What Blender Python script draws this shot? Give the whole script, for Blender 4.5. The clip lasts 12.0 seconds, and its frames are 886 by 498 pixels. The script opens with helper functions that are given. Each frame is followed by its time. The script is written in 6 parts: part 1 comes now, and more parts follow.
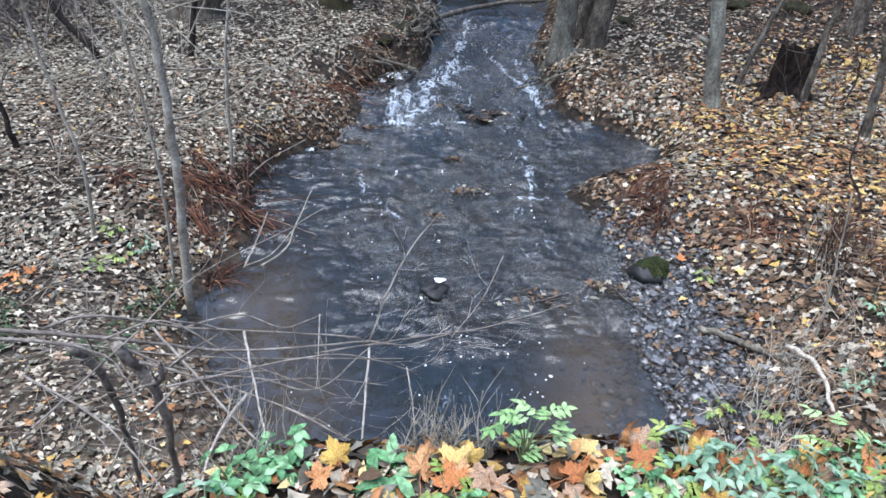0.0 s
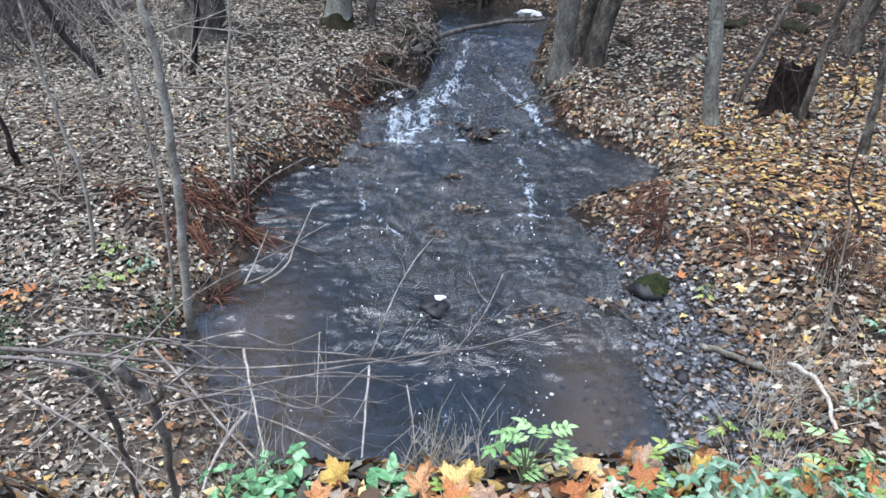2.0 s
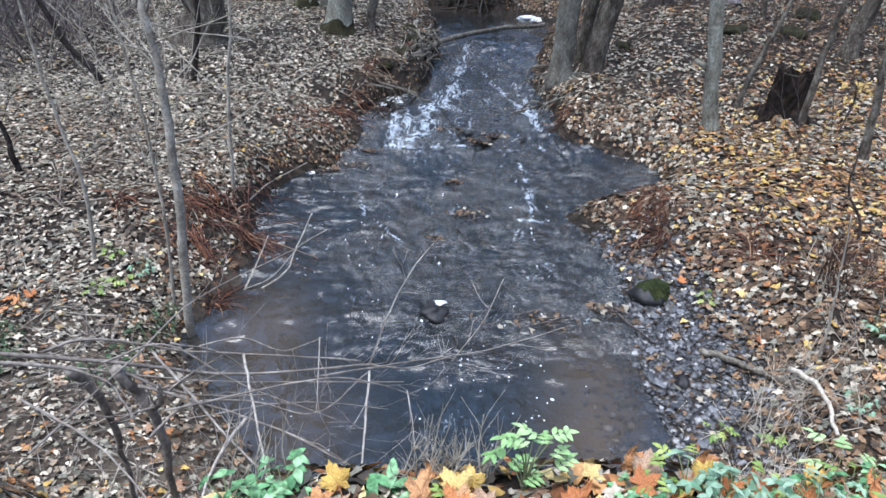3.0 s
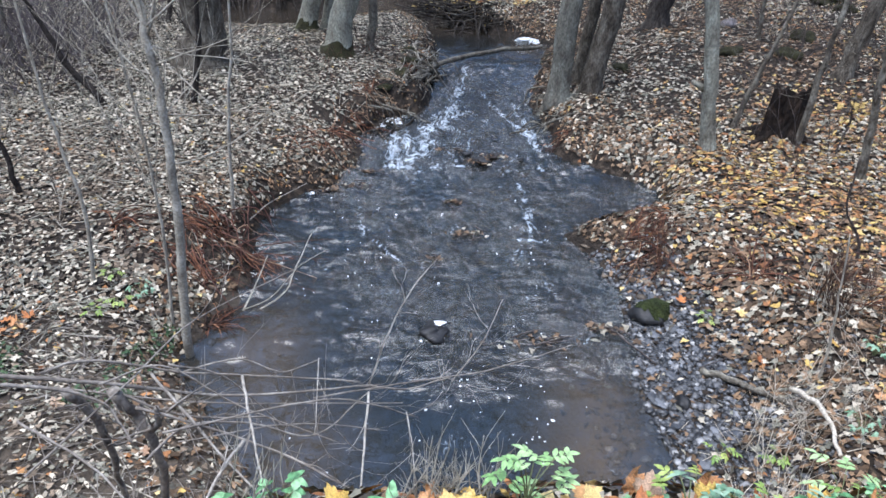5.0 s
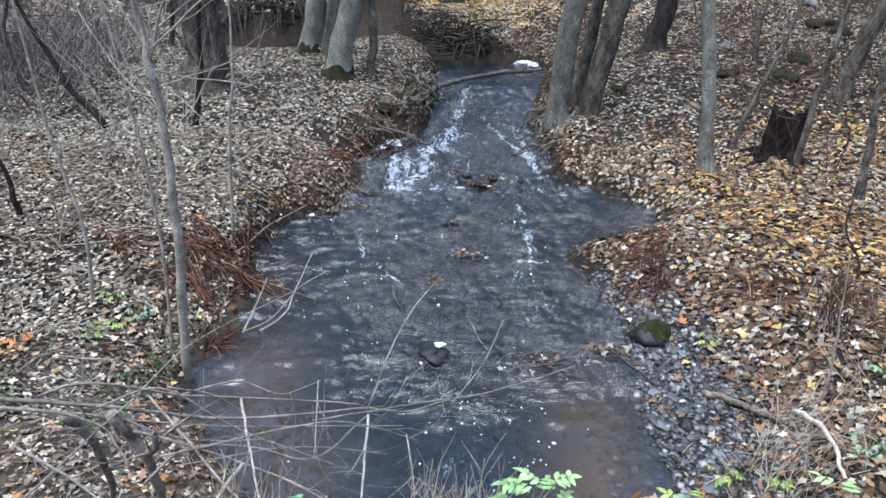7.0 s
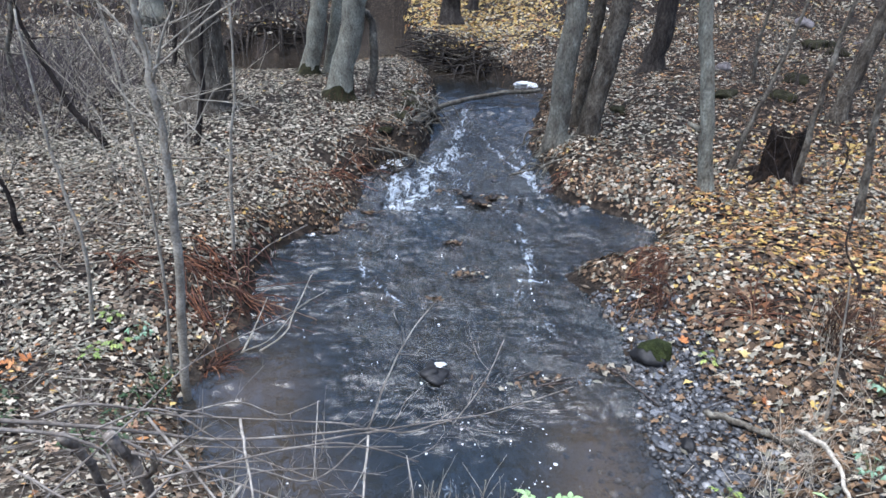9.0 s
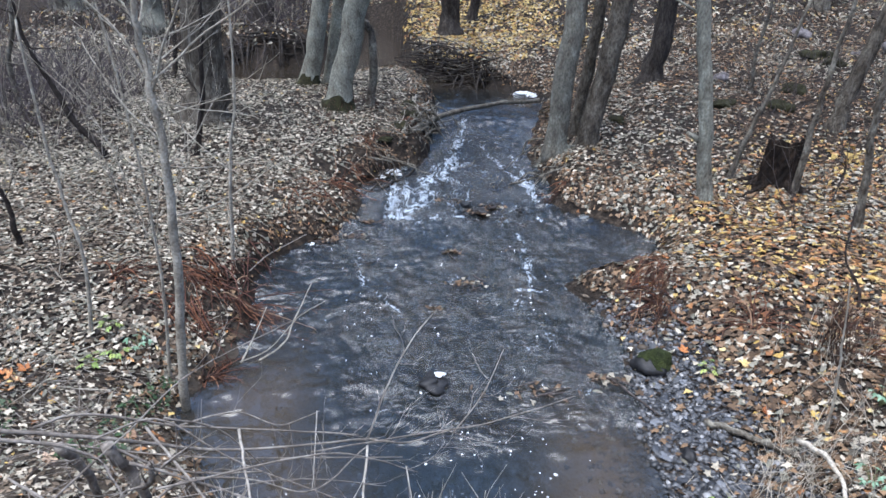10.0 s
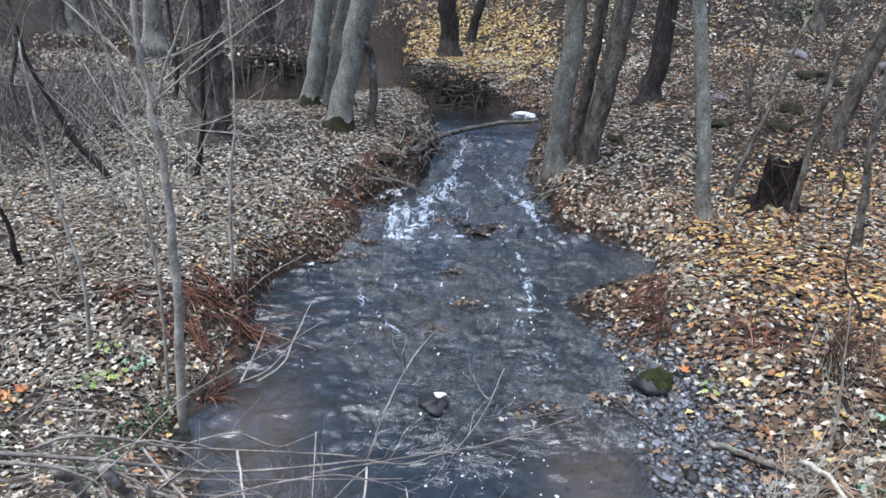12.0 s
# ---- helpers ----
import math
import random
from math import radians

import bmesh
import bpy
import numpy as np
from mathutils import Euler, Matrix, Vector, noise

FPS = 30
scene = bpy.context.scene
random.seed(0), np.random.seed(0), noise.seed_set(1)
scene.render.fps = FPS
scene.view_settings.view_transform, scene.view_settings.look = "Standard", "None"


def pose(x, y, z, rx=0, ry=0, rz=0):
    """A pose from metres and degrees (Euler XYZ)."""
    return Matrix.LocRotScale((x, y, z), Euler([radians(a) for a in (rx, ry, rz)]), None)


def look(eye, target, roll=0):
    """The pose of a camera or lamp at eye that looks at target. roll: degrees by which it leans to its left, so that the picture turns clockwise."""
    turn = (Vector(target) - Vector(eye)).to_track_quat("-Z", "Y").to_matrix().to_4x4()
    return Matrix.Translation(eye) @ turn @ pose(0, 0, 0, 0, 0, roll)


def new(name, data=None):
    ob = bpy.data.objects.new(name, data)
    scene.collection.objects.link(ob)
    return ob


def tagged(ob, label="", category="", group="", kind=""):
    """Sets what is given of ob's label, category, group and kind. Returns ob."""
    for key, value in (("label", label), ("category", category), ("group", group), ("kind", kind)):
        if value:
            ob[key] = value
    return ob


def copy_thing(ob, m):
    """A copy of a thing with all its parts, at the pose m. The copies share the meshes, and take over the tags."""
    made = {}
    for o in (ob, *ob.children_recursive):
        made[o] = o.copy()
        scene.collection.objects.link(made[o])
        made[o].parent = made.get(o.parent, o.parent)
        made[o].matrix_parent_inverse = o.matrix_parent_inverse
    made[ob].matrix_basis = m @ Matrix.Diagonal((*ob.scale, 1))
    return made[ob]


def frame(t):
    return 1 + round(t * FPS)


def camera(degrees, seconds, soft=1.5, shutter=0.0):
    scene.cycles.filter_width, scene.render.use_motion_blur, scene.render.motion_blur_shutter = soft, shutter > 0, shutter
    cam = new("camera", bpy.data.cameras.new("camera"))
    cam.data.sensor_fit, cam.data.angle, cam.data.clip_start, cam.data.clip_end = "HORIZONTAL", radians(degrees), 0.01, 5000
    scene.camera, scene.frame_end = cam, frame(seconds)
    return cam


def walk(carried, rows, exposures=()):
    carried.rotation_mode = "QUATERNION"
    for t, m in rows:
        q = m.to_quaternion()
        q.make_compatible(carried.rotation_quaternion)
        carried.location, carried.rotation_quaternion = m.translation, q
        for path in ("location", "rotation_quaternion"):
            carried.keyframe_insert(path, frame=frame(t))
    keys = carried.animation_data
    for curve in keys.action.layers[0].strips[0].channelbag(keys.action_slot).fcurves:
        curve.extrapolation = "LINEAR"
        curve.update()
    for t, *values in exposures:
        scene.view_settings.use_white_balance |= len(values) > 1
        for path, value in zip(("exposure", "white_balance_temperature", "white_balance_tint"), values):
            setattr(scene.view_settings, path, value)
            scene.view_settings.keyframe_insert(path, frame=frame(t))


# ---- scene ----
# ---------- camera: a tripod tilt from one standpoint on the stream's culvert bank ----------
cam = camera(67.26, 12.0, soft=1.6)
TILT = [
    (0.0, 57.42, -1.99, 1.06), (0.5, 57.98, -2.00, 1.04), (1.0, 58.37, -1.97, 1.02), (1.5, 58.65, -1.95, 1.04),
    (2.0, 58.91, -1.93, 1.04), (2.5, 59.10, -1.93, 1.04), (3.0, 59.36, -1.89, 1.04), (5.0, 61.09, -1.80, 0.92),
    (5.5, 61.54, -1.81, 0.92), (6.0, 61.99, -1.77, 0.94), (6.5, 62.45, -1.75, 0.88), (7.0, 62.92, -1.71, 0.87),
    (9.0, 64.60, -1.63, 0.86), (9.5, 65.05, -1.63, 0.81), (10.0, 65.41, -1.62, 0.80), (10.5, 65.83, -1.58, 0.80),
    (11.0, 66.24, -1.55, 0.76), (11.5, 66.65, -1.54, 0.75), (12.0, 67.09, -1.54, 0.74),
]
EYE = (0.0, 0.0, 3.4)
walk(cam, [(t, pose(*EYE, rx, ry, rz)) for t, rx, ry, rz in TILT],
     exposures=[(0.0, 1.57, 6040, 10), (12.0, 1.57, 6040, 10)])

# ---------- light: an overcast late-autumn sky ----------
world = bpy.data.worlds.new("overcast_sky")
scene.world = world
world.use_nodes = True
_wn = world.node_tree.nodes
_sky = _wn.new("ShaderNodeTexSky")
_sky.sky_type = "NISHITA"
_sky.sun_disc = False
_sky.sun_elevation = radians(75)
_sky.sun_rotation = radians(236)
_sky.dust_density = 1.0
world.node_tree.links.new(_sky.outputs[0], _wn["Background"].inputs[0])
_wn["Background"].inputs[1].default_value = 0.125
sun = new("sun", bpy.data.lights.new("sun", "SUN"))
sun.data.energy, sun.data.angle, sun.data.color = 1.5, radians(55), (1.0, 0.965, 0.91)
sun.matrix_world = look((-4.0, 3.5, 18.0), (0, 6, 0))


# ---------- materials ----------
def mat(name, stops, scale=6.0, rough=0.8, bump=0.3, bump_scale=None, spread=1.0, fine=0.35, by="noise",
        stretch=(1, 1, 1), spec=0.3, distance=0.01):
    """A surface: colours along a ramp by noise, by island or by object, broken up by a finer noise and a bump."""
    m = bpy.data.materials.new(name)
    m.use_nodes = True
    nt = m.node_tree
    n, l = nt.nodes, nt.links
    bsdf = n["Principled BSDF"]
    tc = n.new("ShaderNodeTexCoord")
    mp = n.new("ShaderNodeMapping")
    mp.inputs["Scale"].default_value = stretch
    l.new(tc.outputs["Object"], mp.inputs[0])
    big = n.new("ShaderNodeTexNoise")
    big.inputs["Scale"].default_value, big.inputs["Detail"].default_value = scale, 6.0
    big.inputs["Roughness"].default_value = 0.65
    l.new(mp.outputs[0], big.inputs["Vector"])
    small = n.new("ShaderNodeTexNoise")
    small.inputs["Scale"].default_value, small.inputs["Detail"].default_value = bump_scale or scale * 7, 5.0
    l.new(mp.outputs[0], small.inputs["Vector"])
    ramp = n.new("ShaderNodeValToRGB")
    el = ramp.color_ramp.elements
    while len(el) < len(stops):
        el.new(0.5)
    for e, (p, c) in zip(el, stops):
        e.position, e.color = p, (*c, 1)
    if by == "island":
        geo = n.new("ShaderNodeNewGeometry")
        l.new(geo.outputs["Random Per Island"], ramp.inputs[0])
    elif by == "object":
        info = n.new("ShaderNodeObjectInfo")
        l.new(info.outputs["Random"], ramp.inputs[0])
    else:
        stretcher = n.new("ShaderNodeMapRange")
        stretcher.inputs["From Min"].default_value, stretcher.inputs["From Max"].default_value = 0.5 - 0.22 * spread, 0.5 + 0.22 * spread
        l.new(big.outputs[0], stretcher.inputs[0])
        l.new(stretcher.outputs[0], ramp.inputs[0])
    vary = n.new("ShaderNodeMapRange")
    vary.inputs["From Min"].default_value, vary.inputs["From Max"].default_value = 0.3, 0.7
    vary.inputs["To Min"].default_value, vary.inputs["To Max"].default_value = 1 - fine, 1 + fine
    l.new(small.outputs[0], vary.inputs[0])
    mul = n.new("ShaderNodeVectorMath")
    mul.operation = "MULTIPLY"
    l.new(ramp.outputs[0], mul.inputs[0])
    l.new(vary.outputs[0], mul.inputs[1])
    l.new(mul.outputs[0], bsdf.inputs["Base Color"])
    bsdf.inputs["Roughness"].default_value = rough
    bsdf.inputs["Specular IOR Level"].default_value = spec
    if bump:
        b = n.new("ShaderNodeBump")
        b.inputs["Strength"].default_value, b.inputs["Distance"].default_value = bump, distance
        l.new(small.outputs[0], b.inputs["Height"])
        l.new(b.outputs[0], bsdf.inputs["Normal"])
    return m


SOIL = mat("damp_soil", [(0.0, (0.008, 0.0065, 0.005)), (0.5, (0.025, 0.0185, 0.0135)), (1.0, (0.095, 0.071, 0.05))], 11.0, 0.9, 0.8, 34, distance=0.03)
BARK = mat("grey_bark", [(0.0, (0.032, 0.025, 0.019)), (0.4, (0.115, 0.099, 0.078)), (0.75, (0.21, 0.194, 0.157)), (1.0, (0.34, 0.325, 0.265))], 9, 0.92, 0.8, 42, stretch=(1, 1, 0.6), distance=0.018, fine=0.5)
BARK_PALE = mat("lichen_bark", [(0.0, (0.07, 0.06, 0.046)), (0.3, (0.20, 0.188, 0.15)), (0.7, (0.30, 0.297, 0.24)), (1.0, (0.47, 0.475, 0.395))], 6, 0.9, 0.8, 46, stretch=(1, 1, 0.55), distance=0.015, fine=0.42)
BARK_LICHEN = mat("patchy_lichen_bark", [(0.0, (0.042, 0.035, 0.027)), (0.3, (0.12, 0.108, 0.087)), (0.7, (0.20, 0.194, 0.158)), (1.0, (0.37, 0.37, 0.31))], 7, 0.92, 0.8, 44, stretch=(1, 1, 0.5), distance=0.016, fine=0.42)
BARK_BROWN = mat("grey_brown_bark", [(0.0, (0.026, 0.020, 0.015)), (0.4, (0.085, 0.071, 0.055)), (0.75, (0.155, 0.138, 0.11)), (1.0, (0.26, 0.245, 0.20))], 10, 0.92, 0.9, 42, stretch=(1, 1, 0.5), distance=0.02, fine=0.5)
BARK_BLACK = mat("wet_black_bark", [(0.0, (0.010, 0.008, 0.007)), (0.5, (0.028, 0.022, 0.019)), (1.0, (0.065, 0.053, 0.045))], 11, 0.9, 0.8, 40, distance=0.02)
BARK_DARK = mat("dark_bark", [(0.0, (0.02, 0.016, 0.013)), (0.6, (0.06, 0.05, 0.042)), (1.0, (0.11, 0.095, 0.08))], 11, 0.92, 1.0, 34, stretch=(1, 1, 0.35), distance=0.04, fine=0.55)
TWIG = mat("grey_twig", [(0.0, (0.21, 0.185, 0.145)), (0.5, (0.39, 0.352, 0.285)), (1.0, (0.62, 0.575, 0.48))], 9, 0.8, 0.3, 60)
TWIG_DARK = mat("dark_twig", [(0.0, (0.035, 0.028, 0.025)), (0.5, (0.08, 0.065, 0.058)), (1.0, (0.15, 0.125, 0.115))], 9, 0.8, 0.3, 60)
MOSS = mat("moss", [(0.0, (0.014, 0.013, 0.008)), (0.5, (0.035, 0.033, 0.016)), (1.0, (0.07, 0.07, 0.03))], 9, 0.95, 1.0, 60, distance=0.03)
LEAF_PALE = mat("pale_dry_leaf", [(0.0, (0.06, 0.05, 0.038)), (0.35, (0.215, 0.21, 0.162)), (0.75, (0.46, 0.40, 0.31)), (1.0, (0.70, 0.625, 0.49))], 9, 0.65, 0.3, 60, by="island")
LEAF_BROWN = mat("brown_dry_leaf", [(0.0, (0.022, 0.015, 0.010)), (0.5, (0.125, 0.08, 0.047)), (1.0, (0.32, 0.205, 0.118))], 9, 0.6, 0.3, 60, by="island")
LEAF_GREY = mat("grey_brown_dry_leaf", [(0.0, (0.022, 0.016, 0.011)), (0.5, (0.125, 0.093, 0.064)), (1.0, (0.29, 0.222, 0.155))], 9, 0.6, 0.3, 60, by="island")
LEAF_YELLOW = mat("yellow_leaf", [(0.0, (0.38, 0.235, 0.065)), (0.5, (0.56, 0.385, 0.115)), (1.0, (0.72, 0.57, 0.27))], 9, 0.55, 0.3, 60, by="island")
LEAF_ORANGE = mat("orange_leaf", [(0.0, (0.19, 0.08, 0.035)), (0.5, (0.38, 0.175, 0.068)), (1.0, (0.56, 0.32, 0.13))], 9, 0.55, 0.3, 60, by="island")


def water_material():
    """Shallow moving water: brown body, wavelets lying across the flow, threads of froth."""
    m = bpy.data.materials.new("stream_water")
    m.use_nodes = True
    n, l = m.node_tree.nodes, m.node_tree.links
    bsdf = n["Principled BSDF"]
    tc = n.new("ShaderNodeTexCoord")

    def attribute(name):
        a = n.new("ShaderNodeAttribute")
        a.attribute_name = name
        return a.outputs["Fac"]

    def texture(scale, detail, stretch, distortion=0.0, roughness=0.5):
        mp = n.new("ShaderNodeMapping")
        mp.inputs["Scale"].default_value = stretch
        l.new(tc.outputs["Object"], mp.inputs[0])
        t = n.new("ShaderNodeTexNoise")
        t.inputs["Scale"].default_value, t.inputs["Detail"].default_value = scale, detail
        t.inputs["Distortion"].default_value, t.inputs["Roughness"].default_value = distortion, roughness
        l.new(mp.outputs[0], t.inputs["Vector"])
        return t.outputs[0]

    def calc(op, a, b=None):
        c = n.new("ShaderNodeMath")
        c.operation = op
        for k, v in enumerate((a, b)):
            if v is None:
                continue
            if isinstance(v, (int, float)):
                c.inputs[k].default_value = v
            else:
                l.new(v, c.inputs[k])
        return c.outputs[0]

    def ranged(v, a, b, c, d):
        r = n.new("ShaderNodeMapRange")
        for name, q in (("From Min", a), ("From Max", b), ("To Min", c), ("To Max", d)):
            r.inputs[name].default_value = q
        l.new(v, r.inputs[0])
        return r.outputs[0]

    # brown silt in the slack water and in drifting clouds everywhere; upstream a painted bank reflection
    clouds = ranged(texture(1.1, 4.0, (1.0, 0.6, 1.0), 0.6), 0.45, 0.68, 0.0, 0.22)
    tint = n.new("ShaderNodeMix")
    tint.data_type = "RGBA"
    tint.inputs["A"].default_value = (0.038, 0.057, 0.070, 1)
    tint.inputs["B"].default_value = (0.175, 0.143, 0.11, 1)
    l.new(calc("MAXIMUM", attribute("murk_and_reflection"), clouds), tint.inputs["Factor"])
    l.new(tint.outputs["Result"], bsdf.inputs["Base Color"])
    bsdf.inputs["Roughness"].default_value = 0.05
    bsdf.inputs["IOR"].default_value = 1.33
    bsdf.inputs["Transmission Weight"].default_value = 0.75
    bsdf.inputs["Specular IOR Level"].default_value = 0.9
    bsdf.inputs["Coat Weight"].default_value = 1.0
    bsdf.inputs["Coat IOR"].default_value = 1.56
    bsdf.inputs["Coat Roughness"].default_value = 0.03
    # wavelets: broad crests across the flow, sharper ones on top, a fine shiver
    broad = texture(2.6, 2.0, (0.9, 1.1, 1.0), 0.2)
    sharp = calc("ABSOLUTE", calc("SUBTRACT", texture(6.6, 4.0, (0.85, 1.15, 1.0), 0.2, 0.6), 0.5))
    shiver = texture(24.0, 4.0, (0.8, 1.5, 1.0), 0.3, 0.6)
    height = calc("ADD", calc("MULTIPLY", broad, 1.0), calc("ADD", calc("MULTIPLY", sharp, -0.75), calc("MULTIPLY", shiver, 0.09)))
    b = n.new("ShaderNodeBump")
    b.inputs["Distance"].default_value = 0.27
    gusts = ranged(texture(0.9, 3.0, (1.0, 0.8, 1.0), 0.4), 0.35, 0.65, 0.45, 1.15)
    l.new(calc("MULTIPLY", attribute("ripple"), gusts), b.inputs["Strength"])
    l.new(height, b.inputs["Height"])
    l.new(b.outputs[0], bsdf.inputs["Normal"])
    l.new(b.outputs[0], bsdf.inputs["Coat Normal"])
    # froth: threads along the ridges of a stretched noise, closing up where the water breaks
    ridge = calc("ABSOLUTE", calc("SUBTRACT", texture(3.3, 3.0, (1.5, 0.9, 1.0), 0.9, 0.6), 0.5))
    web = ranged(ridge, 0.0, 0.085, 0.30, -0.06)
    ridge_fine = calc("ABSOLUTE", calc("SUBTRACT", texture(8.5, 3.0, (1.2, 1.0, 1.0), 1.3, 0.6), 0.5))
    lace = ranged(ridge_fine, 0.0, 0.10, 0.10, -0.05)
    patchy = ranged(texture(2.6, 3.0, (1.2, 0.9, 1.0), 0.3), 0.3, 0.7, -0.20, 0.20)
    total = calc("ADD", calc("ADD", attribute("froth"), web), calc("ADD", lace, patchy))
    edge = ranged(total, 0.45, 1.0, 0.0, 1.0)
    white = n.new("ShaderNodeBsdfPrincipled")
    white.inputs["Base Color"].default_value = (0.66, 0.75, 0.84, 1)
    white.inputs["Roughness"].default_value = 0.5
    l.new(b.outputs[0], white.inputs["Normal"])
    mix = n.new("ShaderNodeMixShader")
    l.new(edge, mix.inputs[0])
    l.new(bsdf.outputs[0], mix.inputs[1])
    l.new(white.outputs[0], mix.inputs[2])
    l.new(mix.outputs[0], n["Material Output"].inputs[0])
    return m


WATER = water_material()

def add_sand(m):
    """Tan silt where the shallows lie, over the soil."""
    n, l = m.node_tree.nodes, m.node_tree.links
    bsdf = n["Principled BSDF"]
    old = bsdf.inputs["Base Color"].links[0].from_socket
    at = n.new("ShaderNodeAttribute")
    at.attribute_name = "sand"
    grain = n.new("ShaderNodeTexNoise")
    grain.inputs["Scale"].default_value, grain.inputs["Detail"].default_value = 3.0, 6.0
    l.new(n["Texture Coordinate"].outputs["Object"], grain.inputs["Vector"])
    ramp = n.new("ShaderNodeValToRGB")
    ramp.color_ramp.elements[0].position, ramp.color_ramp.elements[0].color = 0.3, (0.15, 0.122, 0.094, 1)
    ramp.color_ramp.elements[1].position, ramp.color_ramp.elements[1].color = 0.7, (0.205, 0.168, 0.128, 1)
    l.new(grain.outputs[0], ramp.inputs[0])
    mix = n.new("ShaderNodeMix")
    mix.data_type = "RGBA"
    l.new(at.outputs["Fac"], mix.inputs["Factor"])
    l.new(old, mix.inputs["A"])
    l.new(ramp.outputs[0], mix.inputs["B"])
    l.new(mix.outputs["Result"], bsdf.inputs["Base Color"])


add_sand(SOIL)

# ---------- the lie of the land ----------
LEFT_EDGE = [(-0.77, 1.91), (-1.06, 2.83), (-1.46, 3.33), (-1.88, 3.93), (-2.05, 4.33), (-1.97, 4.82), (-1.90, 5.60), (-2.09, 6.46),
             (-1.76, 7.45), (-1.33, 7.77), (-1.19, 9.03), (-0.96, 9.98), (-0.35, 10.42), (-0.26, 12.34), (-0.36, 13.15),
             (-0.33, 14.6), (-0.50, 15.5), (-1.05, 16.35), (-1.85, 16.15), (-2.5, 15.5), (-3.2, 14.75), (-3.95, 14.5), (-5.0, 14.6), (-5.6, 15.6), (-6.3, 17.4), (-8.2, 18.7), (-15.0, 20.2)]
RIGHT_EDGE = [(1.25, 1.91), (1.62, 3.16), (1.54, 3.83), (1.57, 4.40), (1.70, 5.46), (1.62, 6.01), (1.41, 6.55), (1.99, 6.95),
              (2.53, 7.30), (2.58, 7.79), (2.33, 8.30), (1.59, 8.91), (1.46, 9.78), (1.36, 10.87), (1.67, 12.59), (2.10, 14.60),
              (2.35, 15.40), (1.75, 16.00), (0.80, 16.60), (0.00, 17.00), (-0.85, 17.50), (-1.35, 19.60), (-1.50, 21.10), (-1.70, 24.50),
              (-2.30, 27.80), (-3.30, 27.90), (-3.35, 24.10), (-3.90, 20.10), (-4.40, 19.00), (-5.70, 18.90), (-7.00, 20.00), (-9.00, 20.60), (-14.55, 21.40)]


def smooth_line(points, steps=4):
    """Points along a smooth curve through the given ones."""
    p = np.array([points[0], *points, points[-1]], float)
    out = []
    for i in range(1, len(p) - 2):
        a, b, c, d = p[i - 1], p[i], p[i + 1], p[i + 2]
        for k in range(steps):
            t = k / steps
            out.append(0.5 * (2 * b + (c - a) * t + (2 * a - 5 * b + 4 * c - d) * t * t + (3 * b - a - 3 * c + d) * t ** 3))
    out.append(p[-2])
    return np.array(out)


SHORE = np.vstack([smooth_line(LEFT_EDGE), smooth_line(RIGHT_EDGE)[::-1]])


def shore_distance(x, y):
    """Metres from the water's edge: above 0 on land, below 0 in the stream."""
    x, y = np.atleast_1d(np.asarray(x, float)), np.atleast_1d(np.asarray(y, float))
    best, inside = np.full(x.shape, 1e9), np.zeros(x.shape, bool)
    for (ax, ay), (bx, by) in zip(SHORE, np.roll(SHORE, -1, axis=0)):
        dx, dy = bx - ax, by - ay
        k = np.clip(((x - ax) * dx + (y - ay) * dy) / (dx * dx + dy * dy + 1e-12), 0, 1)
        best = np.minimum(best, (x - ax - k * dx) ** 2 + (y - ay - k * dy) ** 2)
        if ay != by:
            inside ^= ((ay > y) != (by > y)) & (x < (bx - ax) * (y - ay) / (by - ay) + ax)
    return np.where(inside, -1, 1) * np.sqrt(best)


def lattice(x, y, seed):
    """Smooth value noise from -1 to 1."""
    xi, yi = np.floor(x), np.floor(y)
    fx, fy = x - xi, y - yi
    fx, fy = fx * fx * (3 - 2 * fx), fy * fy * (3 - 2 * fy)

    def h(a, b):
        v = np.sin(a * 127.1 + b * 311.7 + seed * 74.7) * 43758.5453
        return (v - np.floor(v)) * 2 - 1
    return (h(xi, yi) * (1 - fx) + h(xi + 1, yi) * fx) * (1 - fy) + (h(xi, yi + 1) * (1 - fx) + h(xi + 1, yi + 1) * fx) * fy


def ease(a, b, v):
    t = np.clip((v - a) / (b - a), 0, 1)
    return t * t * (3 - 2 * t)


def level(y):
    """The water's level: a still pool, a riffle at 8 to 12 m, the upper pool."""
    return 0.16 * ease(7.7, 10.3, y) + 0.10 * ease(10.3, 13.3, y)


